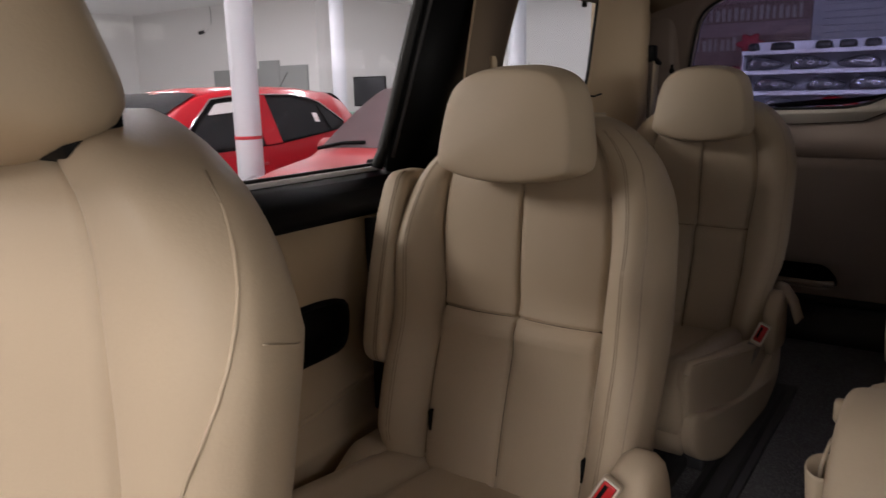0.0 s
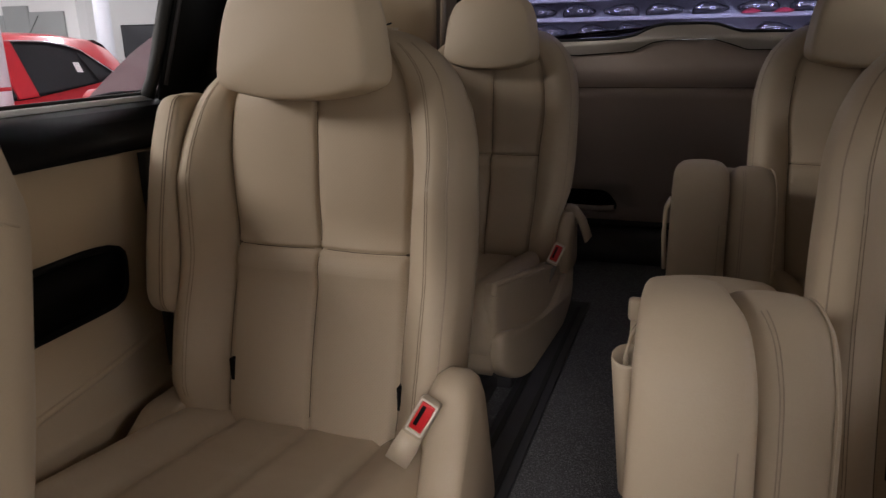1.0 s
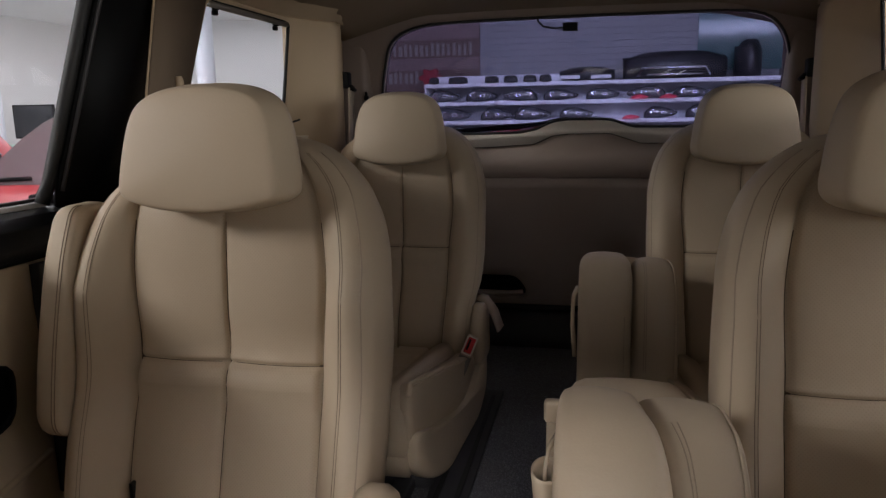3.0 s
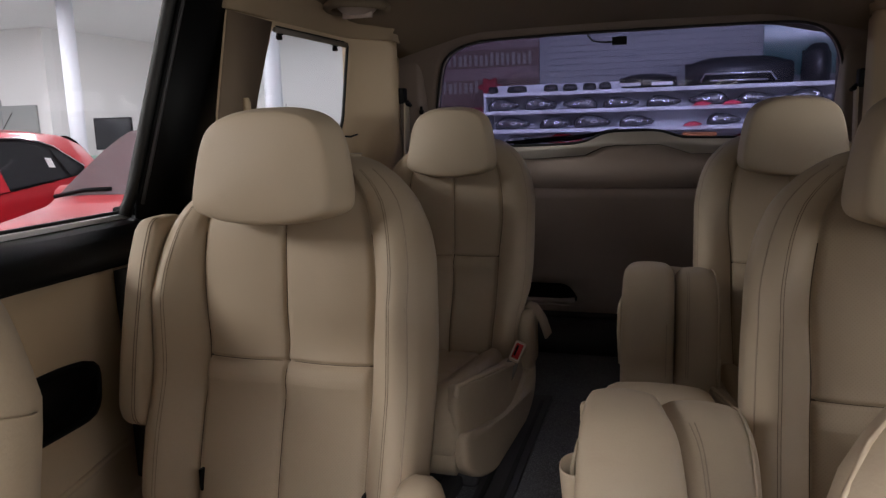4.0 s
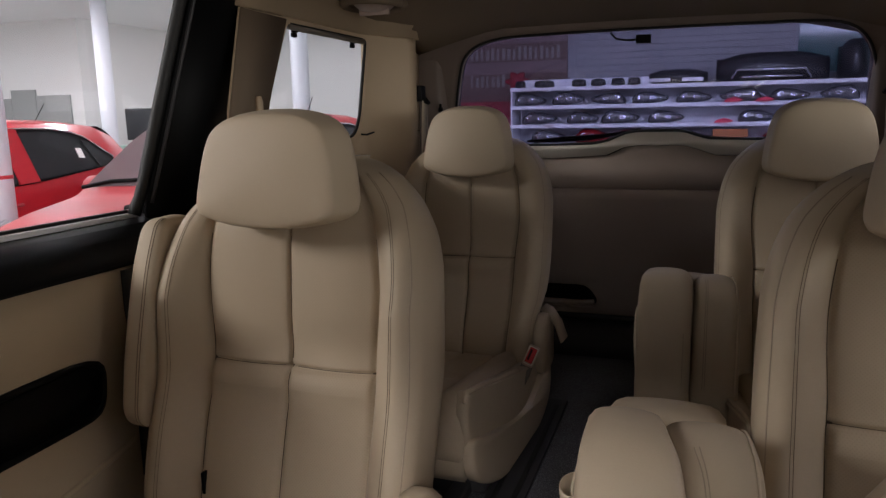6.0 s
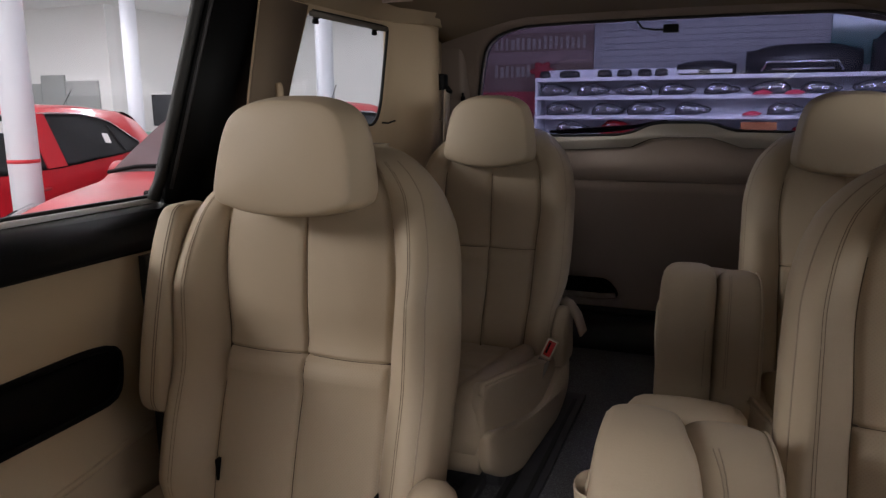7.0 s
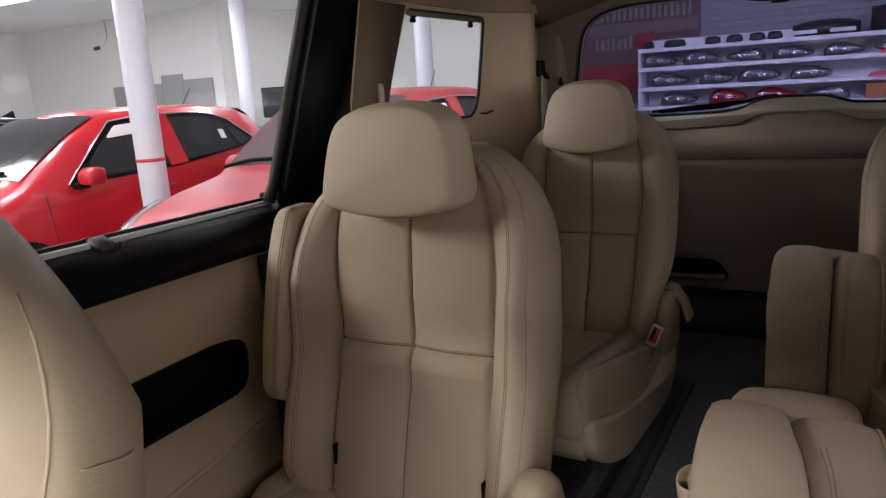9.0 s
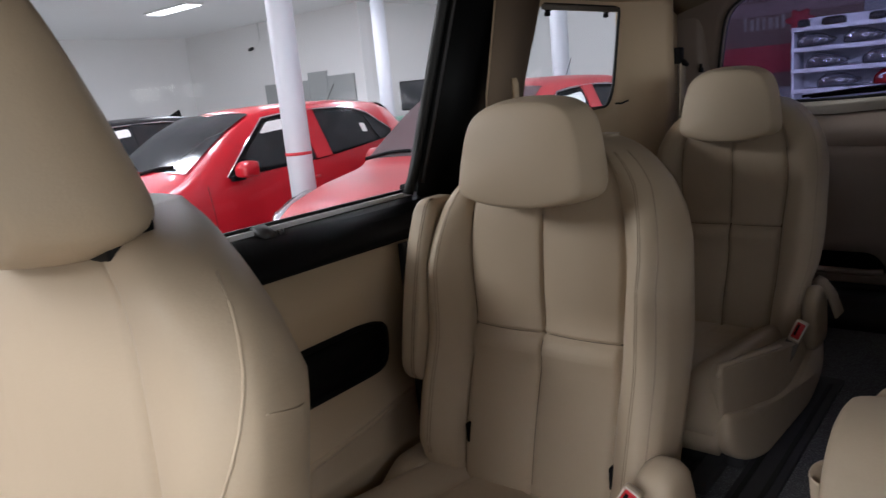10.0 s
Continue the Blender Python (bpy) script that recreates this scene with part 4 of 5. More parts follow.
bucket("third_row_seat", 0.43, 2.1, "beige leather third-row seat behind the upright jump seat", inner=-1, group="third-row seats", lower=skirt(-1), **row_three)
buckle((-0.196, 1.914, 0.505), (radians(-10), radians(22), 0), "red belt buckle in a clear cover beside the third-row seat")

# front seats, taller and plainer
BACKF = dict(BACK)
BACKF["c"] = [(0.40, -0.10), (0.55, -0.08), (0.70, -0.045), (0.85, -0.015), (0.97, -0.004), (1.01, 0.003), (1.035, 0.016), (1.05, 0.035), (1.058, 0.055)]
BACKF["w"] = [(0.40, 0.225), (0.55, 0.252), (0.75, 0.259), (0.88, 0.270), (0.94, 0.276), (0.975, 0.272), (1.01, 0.252), (1.035, 0.208), (1.05, 0.145), (1.058, 0.07)]
BACKF["ins"] = [(0.40, 0.13), (0.60, 0.165), (0.80, 0.182), (0.90, 0.178), (0.97, 0.172), (1.01, 0.155), (1.035, 0.11), (1.058, 0.05)]
BACKF["zc"], BACKF["z1"], BACKF["bolster"], BACKF["r"], BACKF["top"] = 0.62, 1.058, 0.012, 0.032, 0.99
BACKF["taper"], BACKF["mid"] = (0.955, 0.86, 0.74, 0.62, 0.54), 0.0
front_row = dict(spec=BACKF, head=(0.143, 1.024, 1.252, 0.018, -0.070), pipe=0.95, cushion=(0.25, -0.56, -0.04, 0.38, 0.47), armrest=False, slits=False, shield=False)
bucket("front_seat", -0.400, 0.410, "beige leather front passenger seat with pale piping", inner=1, group="front seats", **front_row)
bucket("front_seat", 0.462, 0.440, "beige leather driver seat set lower than its neighbour", inner=-1, dz=-0.03, group="front seats", **front_row)

# ---- folded jump seats, stood on edge in the aisle ----


def slab(out, x0, x1, r=0.018, real=1.0):
    """A padded slab: an outline of depth and height between two sides."""
    cy = sum(p[0] for p in out) / len(out)
    cz = sum(p[1] for p in out) / len(out)
    size = max(abs(p[0] - cy) for p in out)
    rings = []
    for k in range(13):
        t = 0.5 - 0.5 * math.cos(math.pi * k / 12)
        x = x0 + (x1 - x0) * t
        d = min(x - x0, x1 - x) * real
        inset = r * (1 - math.sqrt(max(0, 1 - (1 - min(1, d / r)) ** 2)))
        bulge = 0.006 * math.sin(math.pi * t)
        ring = []
        for y, z in out:
            v = Vector((y - cy, z - cz))
            ring.append((x, cy + y - cy - v.normalized().x * (inset - bulge), cz + z - cz - v.normalized().y * (inset - bulge)))
        rings.append(ring)
    xs = [x0 + (x1 - x0) * (0.5 - 0.5 * math.cos(math.pi * k / 12)) for k in range(13)]
    for ring, x in zip(rings, xs):
        for i, p in enumerate(ring):
            ring[i] = (x, p[1], p[2])
    return loft(rings, angle=70)


def jump_seat(name, x, y, dz, label, front=0.118, rear=0.080, wide=0.172, crown=0.014, tall=0.750):
    """Two padded halves stood on edge; the joint between them drifts from front to rear."""
    js = thing(name, (x, y, dz), label, "jump seat", "folded jump seats")
    out = round_poly([(0.0, 0.33), (0.0, 0.585), (0.032, 0.70), (0.078, tall), (0.17, tall + 0.002), (0.27, tall - 0.052), (0.37, 0.60), (0.37, 0.33)], [0.03, 0.10, 0.07, 0.06, 0.08, 0.09, 0.05, 0.03], 9)

    def joint(yy):
        return lerp_table([(0.0, front), (0.03, front - 0.002), (0.07, front * 0.72 + rear * 0.28), (0.13, front * 0.3 + rear * 0.7), (0.22, rear), (0.36, rear - 0.002)], yy)

    def broad(yy):
        return wide + 0.014 * max(0, min(1, (0.26 - yy) / 0.22))

    def fit(bm, low, high):
        for v in bm.verts:
            a, b = low(v.co.y), high(v.co.y)
            v.co.x = a + (b - a) * v.co.x
        return bm

    near = part("cushion_half", fit(slab(out, 0, 1, crown, front), lambda yy: 0.0, joint), LEATHER, js, "thick beige leather half")
    out2 = [(a + 0.010, b - 0.012) for a, b in out]
    far = part("back_half", fit(slab(out2, 0, 1, crown * 0.8, wide - front), lambda yy: joint(yy) + 0.002, broad), LEATHER, js, "thinner beige leather half with piping")
    part("piping", tube([(broad(a) - 0.007, a - 0.001, b + 0.001) for a, b in out2[10:56]], 0.0016, 6), STITCH, far, "pale edge piping")
    skin = BVHTree.FromPolygons([v.co for v in far.data.vertices], [p.vertices for p in far.data.polygons])
    for f in (0.26, 0.34):
        row = [skin.find_nearest((joint(a) + f * (wide - joint(a)), a - 0.01, b + 0.01))[:2] for a, b in out2[10:40]]
        part("stitching", tube([place + normal * 0.0002 for place, normal in row], 0.0006, 5), FOLD, far)
    part("stitching", tube([(front * 0.84, a - 0.0045, b) for a, b in out[10:20]], 0.0007, 5), FOLD, near)
    part("hinge_pad", fit(slab(round_poly([(0.20, 0.46), (0.20, 0.66), (0.25, 0.704), (0.36, 0.696), (0.44, 0.63), (0.44, 0.46)], [0.02, 0.04, 0.05, 0.07, 0.05, 0.02], 6), 0, 1, 0.024, 0.16), lambda yy: 0.004, lambda yy: 0.160), LEATHER_SIDE, js, "beige pad over the hinge")
    part("foot", rbox(0.03, wide - 0.03, 0.06, 0.36, FLOOR + 0.002 - dz, 0.345, 0.01), DARKPL, js, "dark metal foot")
    if tall > 0.745:
        strap = part("strap", ribbon([(0.004, 0.405, 0.622), (-0.008, 0.412, 0.626), (-0.015, 0.418, 0.605), (-0.016, 0.420, 0.54), (-0.010, 0.415, 0.44)], (1, 0, 0), 0.028, 0.008), BELT, js, "beige strap")
        part("strap_clip", rbox(-0.033, 0.002, 0.404, 0.424, 0.600, 0.634, 0.006), BUCKLE, strap, "pale plastic strap clip")
        ring = [2 * math.pi * k / 20 for k in range(20)]
        cup = part("belt_sleeve", loft([[(-0.010 + sh + rx * math.cos(a), 0.14 + ry * math.sin(a), z) for a in ring] for rx, ry, z, sh in ((0.010, 0.022, 0.50, 0.006), (0.0165, 0.029, 0.64, 0.0), (0.0185, 0.031, 0.662, 0.0), (0.0185, 0.031, 0.666, 0.0), (0.0165, 0.029, 0.666, 0.0), (0.015, 0.027, 0.655, 0.0), (0.011, 0.022, 0.56, 0.003))]), BUCKLE, js, "beige plastic belt sleeve")
        part("belt_end", ribbon([(-0.012, 0.14, 0.60), (-0.013, 0.142, 0.665), (-0.009, 0.155, 0.685), (-0.003, 0.17, 0.69)], (0, 1, 0), 0.018, 0.004), BELT, cup)
    else:
        part("strap", ribbon([(0.004, 0.335, 0.612), (-0.010, 0.325, 0.616), (-0.017, 0.315, 0.60), (-0.018, 0.305, 0.54), (-0.012, 0.30, 0.46)], (0, 1, 0.1), 0.045, 0.009), BELT, js, "beige strap")
    return js


jump_seat("jump_seat", 0.056, 0.885, 0.0, "folded beige leather jump seat standing in the second-row aisle")
jump_seat("jump_seat", 0.060, 1.73, 0.0, "folded beige leather jump seat standing in the third-row aisle", 0.112, 0.108, 0.190, 0.026, 0.742)
track = part("floor_track", rbox(-0.235, -0.150, 0.30, 2.2, FLOOR + 0.001, FLOOR + 0.012, 0.003), DARKPL, None)
tagged(track, "dark metal seat track in the carpet", "seat track", kind="structure")
for x in (-0.215, -0.172):
    part("track_slot", rbox(x - 0.006, x + 0.006, 0.32, 2.15, FLOOR + 0.0125, FLOOR + 0.016, 0.001), RUBBER, track)

# ---- the showroom round the van ----
ground = part("ground", rbox(-15, 9, -9, 14, GROUND - 0.1, GROUND, 0), SLAB, None)
tagged(ground, "grey polished concrete showroom floor", "floor", kind="structure")
roof = part("showroom_ceiling", rbox(-15, 9, -9, 14, 2.75, 2.85, 0), CEIL, None)
tagged(roof, "flat pale grey showroom ceiling", "ceiling", kind="structure")


def hall(name, box, material, label):
    w = part(name, rbox(*box, GROUND, 2.75, 0), material, None)
    return tagged(w, label, "wall", kind="structure")


hall("wall_back", (-15, -9.4, 9.8, 10.0), WHITE, "white painted showroom wall")
hall("wall_return", (-9.6, -9.4, 10.0, 12.6), GREYW, "pale grey wall return")
hall("wall_far", (-9.4, -2.6, 12.6, 12.8), GREYW, "pale grey far showroom wall")
hall("wall_side", (-15.2, -15, -9, 10.0), WHITE, "white painted side wall")
# Window fronts out of view, added so fill light and sky can enter.
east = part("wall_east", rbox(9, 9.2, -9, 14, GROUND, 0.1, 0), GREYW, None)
tagged(east, "pale grey side wall, unseen, with an added window front", "wall", kind="structure")
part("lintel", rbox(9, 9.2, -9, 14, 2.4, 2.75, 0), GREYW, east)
south = part("wall_south", rbox(-15, 9, -9.2, -9, GROUND, 0.1, 0), GREYW, None)
tagged(south, "pale grey front wall, unseen, with an added window front", "wall", kind="structure")
part("lintel", rbox(-15, 9, -9.2, -9, 2.4, 2.75, 0), GREYW, south)
part("pier", rbox(-15, -3.4, -9.2, -9, 0.1, 2.4, 0), GREYW, south)
for i in range(6):
    part("mullion", rbox(-3.2 + i * 2.2 - 0.04, -3.2 + i * 2.2 + 0.04, -9.14, -9.06, 0.1, 2.4, 0), STEEL, south)
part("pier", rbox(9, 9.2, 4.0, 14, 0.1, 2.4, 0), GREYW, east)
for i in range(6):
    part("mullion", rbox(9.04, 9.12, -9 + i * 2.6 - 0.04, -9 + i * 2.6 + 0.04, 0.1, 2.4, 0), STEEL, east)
hall("wall_shelves", (-2.6, 9, 8.45, 8.6), SIDING, "pale ribbed sheet wall behind the shelves")
hall("wall_shelf_end", (-2.6, -2.4, 8.6, 12.6), GREYW, "pale grey partition wall")


def post(x, y, r, band):
    p = thing("post", (x, y, GROUND), "white painted steel post" + (" with a red band" if band else ""), "post", "showroom posts")
    part("shaft", loft([[(r * math.cos(a), r * math.sin(a), z) for a in [math.pi / 8 + 2 * math.pi * k / 8 for k in range(8)]] for z in (0, 2.75 - GROUND)], angle=20), POSTM, p)
    if band:
        part("band", loft([[((r + 0.003) * math.cos(a), (r + 0.003) * math.sin(a), z) for a in [math.pi / 8 + 2 * math.pi * k / 8 for k in range(8)]] for z in (1.095, 1.118)], angle=20), REDBAND, p, "narrow red painted band")
    part("foot_plate", rbox(-r * 1.5, r * 1.5, -r * 1.5, r * 1.5, 0.001, 0.015, 0.003), POSTM, p)
    return p


post(-3.972, 3.617, 0.097, True)
post(-7.20, 8.0, 0.105, False)
post(-4.29, 8.0, 0.105, False)


def hatchback(at, label, paint, glassm, screenm, length=3.6, tall=1.46, nose=0.0, fin=False):
    """A small five-door hatchback, nose at its own y = 0, heading to -y."""
    car = thing("car", at, label, "car", "parked cars")
    k = length / 3.6
    # station: y, half width, shoulder height, top height, half width at the top
    st = [(0.0, 0.55, 0.40, 0.52, 0.46), (0.05, 0.66, 0.50, 0.62, 0.55), (0.2, 0.745, 0.60, 0.72, 0.60), (0.5, 0.785, 0.74, 0.84, 0.64), (0.82, 0.795, 0.84, 0.94, 0.66),
          (0.95, 0.797, 0.87, 0.985, 0.665), (1.15, 0.80, 0.885, 1.13, 0.640), (1.4, 0.80, 0.895, 1.30, 0.605), (1.62, 0.80, 0.905, tall - 0.05, 0.575), (1.9, 0.80, 0.92, tall - 0.01, 0.565), (2.3, 0.80, 0.94, tall, 0.56), (2.7, 0.80, 0.965, tall - 0.01, 0.55),
          (3.05, 0.79, 0.99, tall - 0.05, 0.53), (3.22, 0.775, 1.0, tall - 0.12, 0.52), (3.38, 0.755, 0.98, 1.18, 0.52), (3.5, 0.735, 0.94, 1.02, 0.56), (3.56, 0.70, 0.80, 0.88, 0.58), (3.6, 0.60, 0.55, 0.62, 0.52)]

    st = [(y, w, sh + 0.7 * nose * max(0, 1 - y / 0.95), top + nose * max(0, 1 - y / 0.95), tw) for y, w, sh, top, tw in st]

    def section(y, w, sh, top, tw):
        pts = [(0.0, 0.20), (w * 0.80, 0.20), (w * 0.94, 0.26), (w * 0.985, 0.42), (w, 0.58), (w * 0.985, sh - 0.10), (w * 0.955, sh), (tw + (w * 0.955 - tw) * 0.45, sh + (top - sh) * 0.55), (tw, top - 0.035), (tw * 0.88, top - 0.008), (tw * 0.5, top + 0.010), (0.0, top + 0.014)]
        half = [(x, y * k, z) for x, z in pts]
        return half + [(-x, yy, z) for x, yy, z in half[-2:0:-1]]

    part("body", loft([section(*s) for s in st], angle=30), paint, car)

    def station(y):
        for a, b in zip(st, st[1:]):
            if y <= b[0]:
                t = (y - a[0]) / (b[0] - a[0])
                return [p + (q - p) * t for p, q in zip(a, b)]
        return st[-1]

    def wall_x(y, z):
        _, w, sh, top, tw = station(y)
        lo, hi = (w * 0.955, sh), (tw, top - 0.035)
        t = (z - lo[1]) / max(0.05, hi[1] - lo[1])
        bow = 0.0
        return lo[0] + (hi[0] - lo[0]) * t + bow

    def pane(name, pts, s, material, lift=0.008, label=""):
        bm = bmesh.new()
        face = bm.faces.new([bm.verts.new((0, y, z)) for y, z in pts])
        bmesh.ops.triangulate(bm, faces=[face])
        for _ in range(3):
            bmesh.ops.subdivide_edges(bm, edges=[e for e in bm.edges if e.calc_length() > 0.12], cuts=1)
        bmesh.ops.triangulate(bm, faces=bm.faces)
        for v in bm.verts:
            v.co = (s * (wall_x(v.co.y, v.co.z) + lift), v.co.y * k, v.co.z)
        rim = bmesh.ops.extrude_face_region(bm, geom=bm.faces[:])
        for v in rim["geom"]:
            if isinstance(v, bmesh.types.BMVert):
                v.co.x -= s * 0.02
        return part(name, smooth(bm, 50), material, car, label)

    for s in (-1, 1):
        frame_pts = round_poly([(1.22, 0.925), (1.72, 1.370), (2.10, 1.395), (2.56, 1.385), (2.84, 1.32), (3.08, 1.12), (3.02, 1.06), (2.2, 0.965)], 0.06)
        pane("window_frame", frame_pts, s, BLACK, 0.012)
        part("chrome_edge", tube([(s * (wall_x(y, z) + 0.016), y * k, z) for y, z in [(1.24, 0.94), (1.50, 1.18), (1.71, 1.366), (1.9, 1.386), (2.3, 1.394), (2.55, 1.386), (2.72, 1.355), (2.85, 1.31), (3.07, 1.125)]], 0.008, 6), CHROME, car, "bright window edge")
        pane("front_side_window", round_poly([(1.32, 0.965), (1.74, 1.340), (2.10, 1.365), (2.12, 0.985)], 0.03), s, glassm, 0.020)
        pane("rear_side_window", round_poly([(2.24, 0.995), (2.22, 1.365), (2.55, 1.357), (2.76, 1.295), (2.83, 1.05)], 0.03), s, glassm, 0.020)
        pane("rear_corner_window", round_poly([(2.87, 1.06), (2.80, 1.29), (2.86, 1.27), (3.03, 1.11)], 0.02), s, glassm, 0.020)
        pane("door_pillar", [(2.09, 0.97), (2.08, 1.395), (2.23, 1.395), (2.26, 0.98)], s, paint, 0.032)
        pane("mirror_triangle", [(1.25, 0.94), (1.43, 1.085), (1.46, 0.968)], s, BLACK, 0.028, "black triangle behind the mirror")
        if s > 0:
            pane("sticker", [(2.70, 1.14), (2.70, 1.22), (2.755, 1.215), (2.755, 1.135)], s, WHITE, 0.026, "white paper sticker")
            # White plate painting a bright window's reflection onto the front side glass.
            pane("painted_glare", round_poly([(1.64, 1.24), (1.74, 1.33), (2.04, 1.352), (2.05, 1.27)], 0.03), s, WHITE, 0.026, "painted white reflection on the side window")
        m = part("mirror", loft([[(s * (0.86 + dx), (1.34 + (y - 1.34) * q) * k, 0.985 + (z - 0.985) * q) for y, z in round_poly([(1.27, 0.93), (1.27, 1.02), (1.33, 1.06), (1.42, 1.05), (1.42, 0.93)], 0.03)] for dx, q in ((-0.07, 0.7), (-0.05, 0.95), (0.0, 1.0), (0.06, 0.95), (0.085, 0.7))], angle=60), paint, car)
        part("mirror_foot", rbox(min(s * 0.765, s * 0.82), max(s * 0.765, s * 0.82), 1.25 * k, 1.36 * k, 0.905, 0.95, 0.01), BLACK, m)
        for y in (2.02, 2.78):
            part("door_handle", tube([(s * (station(y)[1] * 0.985 + 0.004), (y - 0.10) * k, 0.81), (s * (station(y)[1] * 0.985 + 0.022), (y - 0.05) * k, 0.815), (s * (station(y)[1] * 0.985 + 0.004), (y + 0.06) * k, 0.82)], 0.013), paint, car)
        for y in (1.06, 2.18, 3.02):
            part("door_gap", tube([(s * (station(y)[1] * f + 0.001), (y + dy) * k, z) for f, z, dy in ((0.985, 0.40, 0.02), (1.0, 0.58, 0.01), (0.985, 0.78, 0.0), (0.956, 0.90, 0.0))], 0.003, 5), RUBBER, car)
        hl = round_poly([(0.06, 0.52), (0.10, 0.62), (0.34, 0.70), (0.52, 0.74), (0.40, 0.62), (0.2, 0.55)], 0.03)
        part("headlight", patch(hl, lambda y, z: (s * (station(y)[1] * 0.985 + 0.006), y * k, z + 0.8 * nose), lambda y, z: (s * (station(y)[1] * 0.9), y * k, z + 0.8 * nose)), LAMPREF, car, "clear headlight")
        tl = round_poly([(3.30, 0.92), (3.26, 1.10), (3.36, 1.12), (3.46, 0.95)], 0.02)
        part("tail_light", patch(tl, lambda y, z: (s * (station(y)[1] * 0.95 + 0.008 - 0.10 * max(0, z - 0.95)), y * k, z), lambda y, z: (s * 0.6, y * k, z)), REDBTN, car, "red tail light")
        for y in (0.80, 3.02):
            arch = [(y + 0.325 * math.cos(a), 0.29 + 0.325 * math.sin(a)) for a in [math.pi * j / 20 - 0.06 for j in range(21)]]
            part("wheel_arch", patch(arch, lambda yy, z: (s * 0.803, yy * k, z), lambda yy, z: (s * 0.60, yy * k, z)), BLACK, car)
            n = 28
            ang = [2 * math.pi * j / n for j in range(n)]
            wheel = part("tyre", loft([[(s * x, y * k + r * math.cos(a), 0.285 + r * math.sin(a)) for a in ang] for x, r in ((0.64, 0.20), (0.64, 0.27), (0.66, 0.283), (0.78, 0.283), (0.806, 0.27), (0.808, 0.20))], angle=40), RUBBER, car)
            part("rim", loft([[(s * x, y * k + r * math.cos(a), 0.285 + r * math.sin(a)) for a in ang] for x, r in ((0.70, 0.198), (0.809, 0.198), (0.808, 0.185), (0.785, 0.17))], angle=30), CHROME, wheel)
            for j in range(5):
                a = 2 * math.pi * j / 5 + 0.3
                part("spoke", tube([(s * 0.80, y * k + 0.03 * math.cos(a), 0.285 + 0.03 * math.sin(a)), (s * 0.80, y * k + 0.185 * math.cos(a), 0.285 + 0.185 * math.sin(a))], 0.022, 6), CHROME, wheel)
    # windscreen and rear window
    rows = []
    for t in [j / 8 for j in range(9)]:
        y = 0.98 + t * 0.66
        _, w, sh, top, tw = station(y)
        rows.append([(tw * u * 0.93, y * k, top + 0.018 - 0.020 * abs(u) ** 3) for u in [-1 + j / 6 for j in range(13)]])
    bm = loft(rows, closed=False, caps=False)
    part("windscreen", bm, screenm, car, "grey reflecting windscreen")
    for x in (-0.60, 0.0):
        part("wiper", tube([(x, 0.95 * k, 1.012), (x + 0.20, 1.0 * k, 1.052), (x + 0.40, 1.01 * k, 1.06)], 0.014, 6), BLACK, car)
    rows = []
    for t in [j / 6 for j in range(7)]:
        y = 3.13 + t * 0.30
        _, w, sh, top, tw = station(y)
        rows.append([(tw * u * 0.86, y * k + 0.012, top + 0.02) for u in [-1 + j / 5 for j in range(11)]])
    part("rear_window", loft(rows, closed=False, caps=False), glassm, car)
    if fin:
        part("aerial", prism([(2.86 * k, tall - 0.03), (3.08 * k, tall - 0.04), (3.06 * k, tall + 0.06)], "x", -0.018, 0.018, 0.004), BLACK, car, "black roof fin aerial")
    else:
        part("aerial", tube([(0, 2.9 * k, tall - 0.02), (0, 3.02 * k, tall + 0.15)], 0.0035), BLACK, car)
    part("number_plate", rbox(-0.22, 0.22, -0.012, 0.004, 0.36, 0.46, 0.004), WHITE, car, "blank pale plate")
    part("grille", rbox(-0.42, 0.42, -0.006, 0.03, 0.25, 0.34, 0.01), BLACK, car, "black lower grille")
    return car


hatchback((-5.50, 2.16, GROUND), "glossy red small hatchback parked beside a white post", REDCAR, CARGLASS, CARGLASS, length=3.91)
hatchback((-3.06, 3.03, GROUND), "red hatchback, reflected haze painted in, parked beside the van", HAZERED, CARGLASS, CARSCREEN, tall=1.47, nose=0.15)
hatchback((-8.2, 2.2, GROUND), "black hatchback parked behind the red one", BLACKCAR, CARGLASS, CARSCREEN, tall=1.45, fin=True)

# wall things
for y0, x0, x1, z0, z1 in ((9.76, -12.3, -10.93, 0.95, 1.50), (9.76, -10.93, -10.38, 0.95, 1.64), (9.76, -10.38, -9.64, 0.95, 1.535)):
    b = part("wall_board", rbox(x0, x1 - 0.01, y0, 9.798, z0, z1, 0.004), GREYBOARD, None)
    tagged(b, "plain grey board fixed on the white wall", "board", "wall boards")
tv = thing("television", (-8.03, 9.6, GROUND - 0.085), "small dark flat television on a green cabinet", "television")
part("screen", rbox(-0.33, 0.33, -0.02, 0.02, 1.25, 1.70, 0.01), SCREEN, tv)
part("bezel", rbox(-0.35, 0.35, -0.015, 0.03, 1.23, 1.72, 0.01), BLACK, tv)
part("stand", rbox(-0.12, 0.12, -0.08, 0.08, 1.145, 1.24, 0.01), BLACK, tv)
cab = thing("cabinet", (-7.75, 9.7, GROUND), "pale green low cabinet under the television", "cabinet")
part("body", rbox(-0.7, 0.7, -0.25, 0.25, 0.0, 1.005, 0.01), mat("pale_green_paint", (0.20, 0.32, 0.27), 0.6, bump=0), cab)
part("top", rbox(-0.74, 0.74, -0.28, 0.28, 1.006, 1.060, 0.01), mat("green_top", (0.26, 0.40, 0.33), 0.4, bump=0), cab)
cctv = thing("security_camera", (-12.3, 9.6, 2.25), "small dark security camera hanging by a cable", "camera")
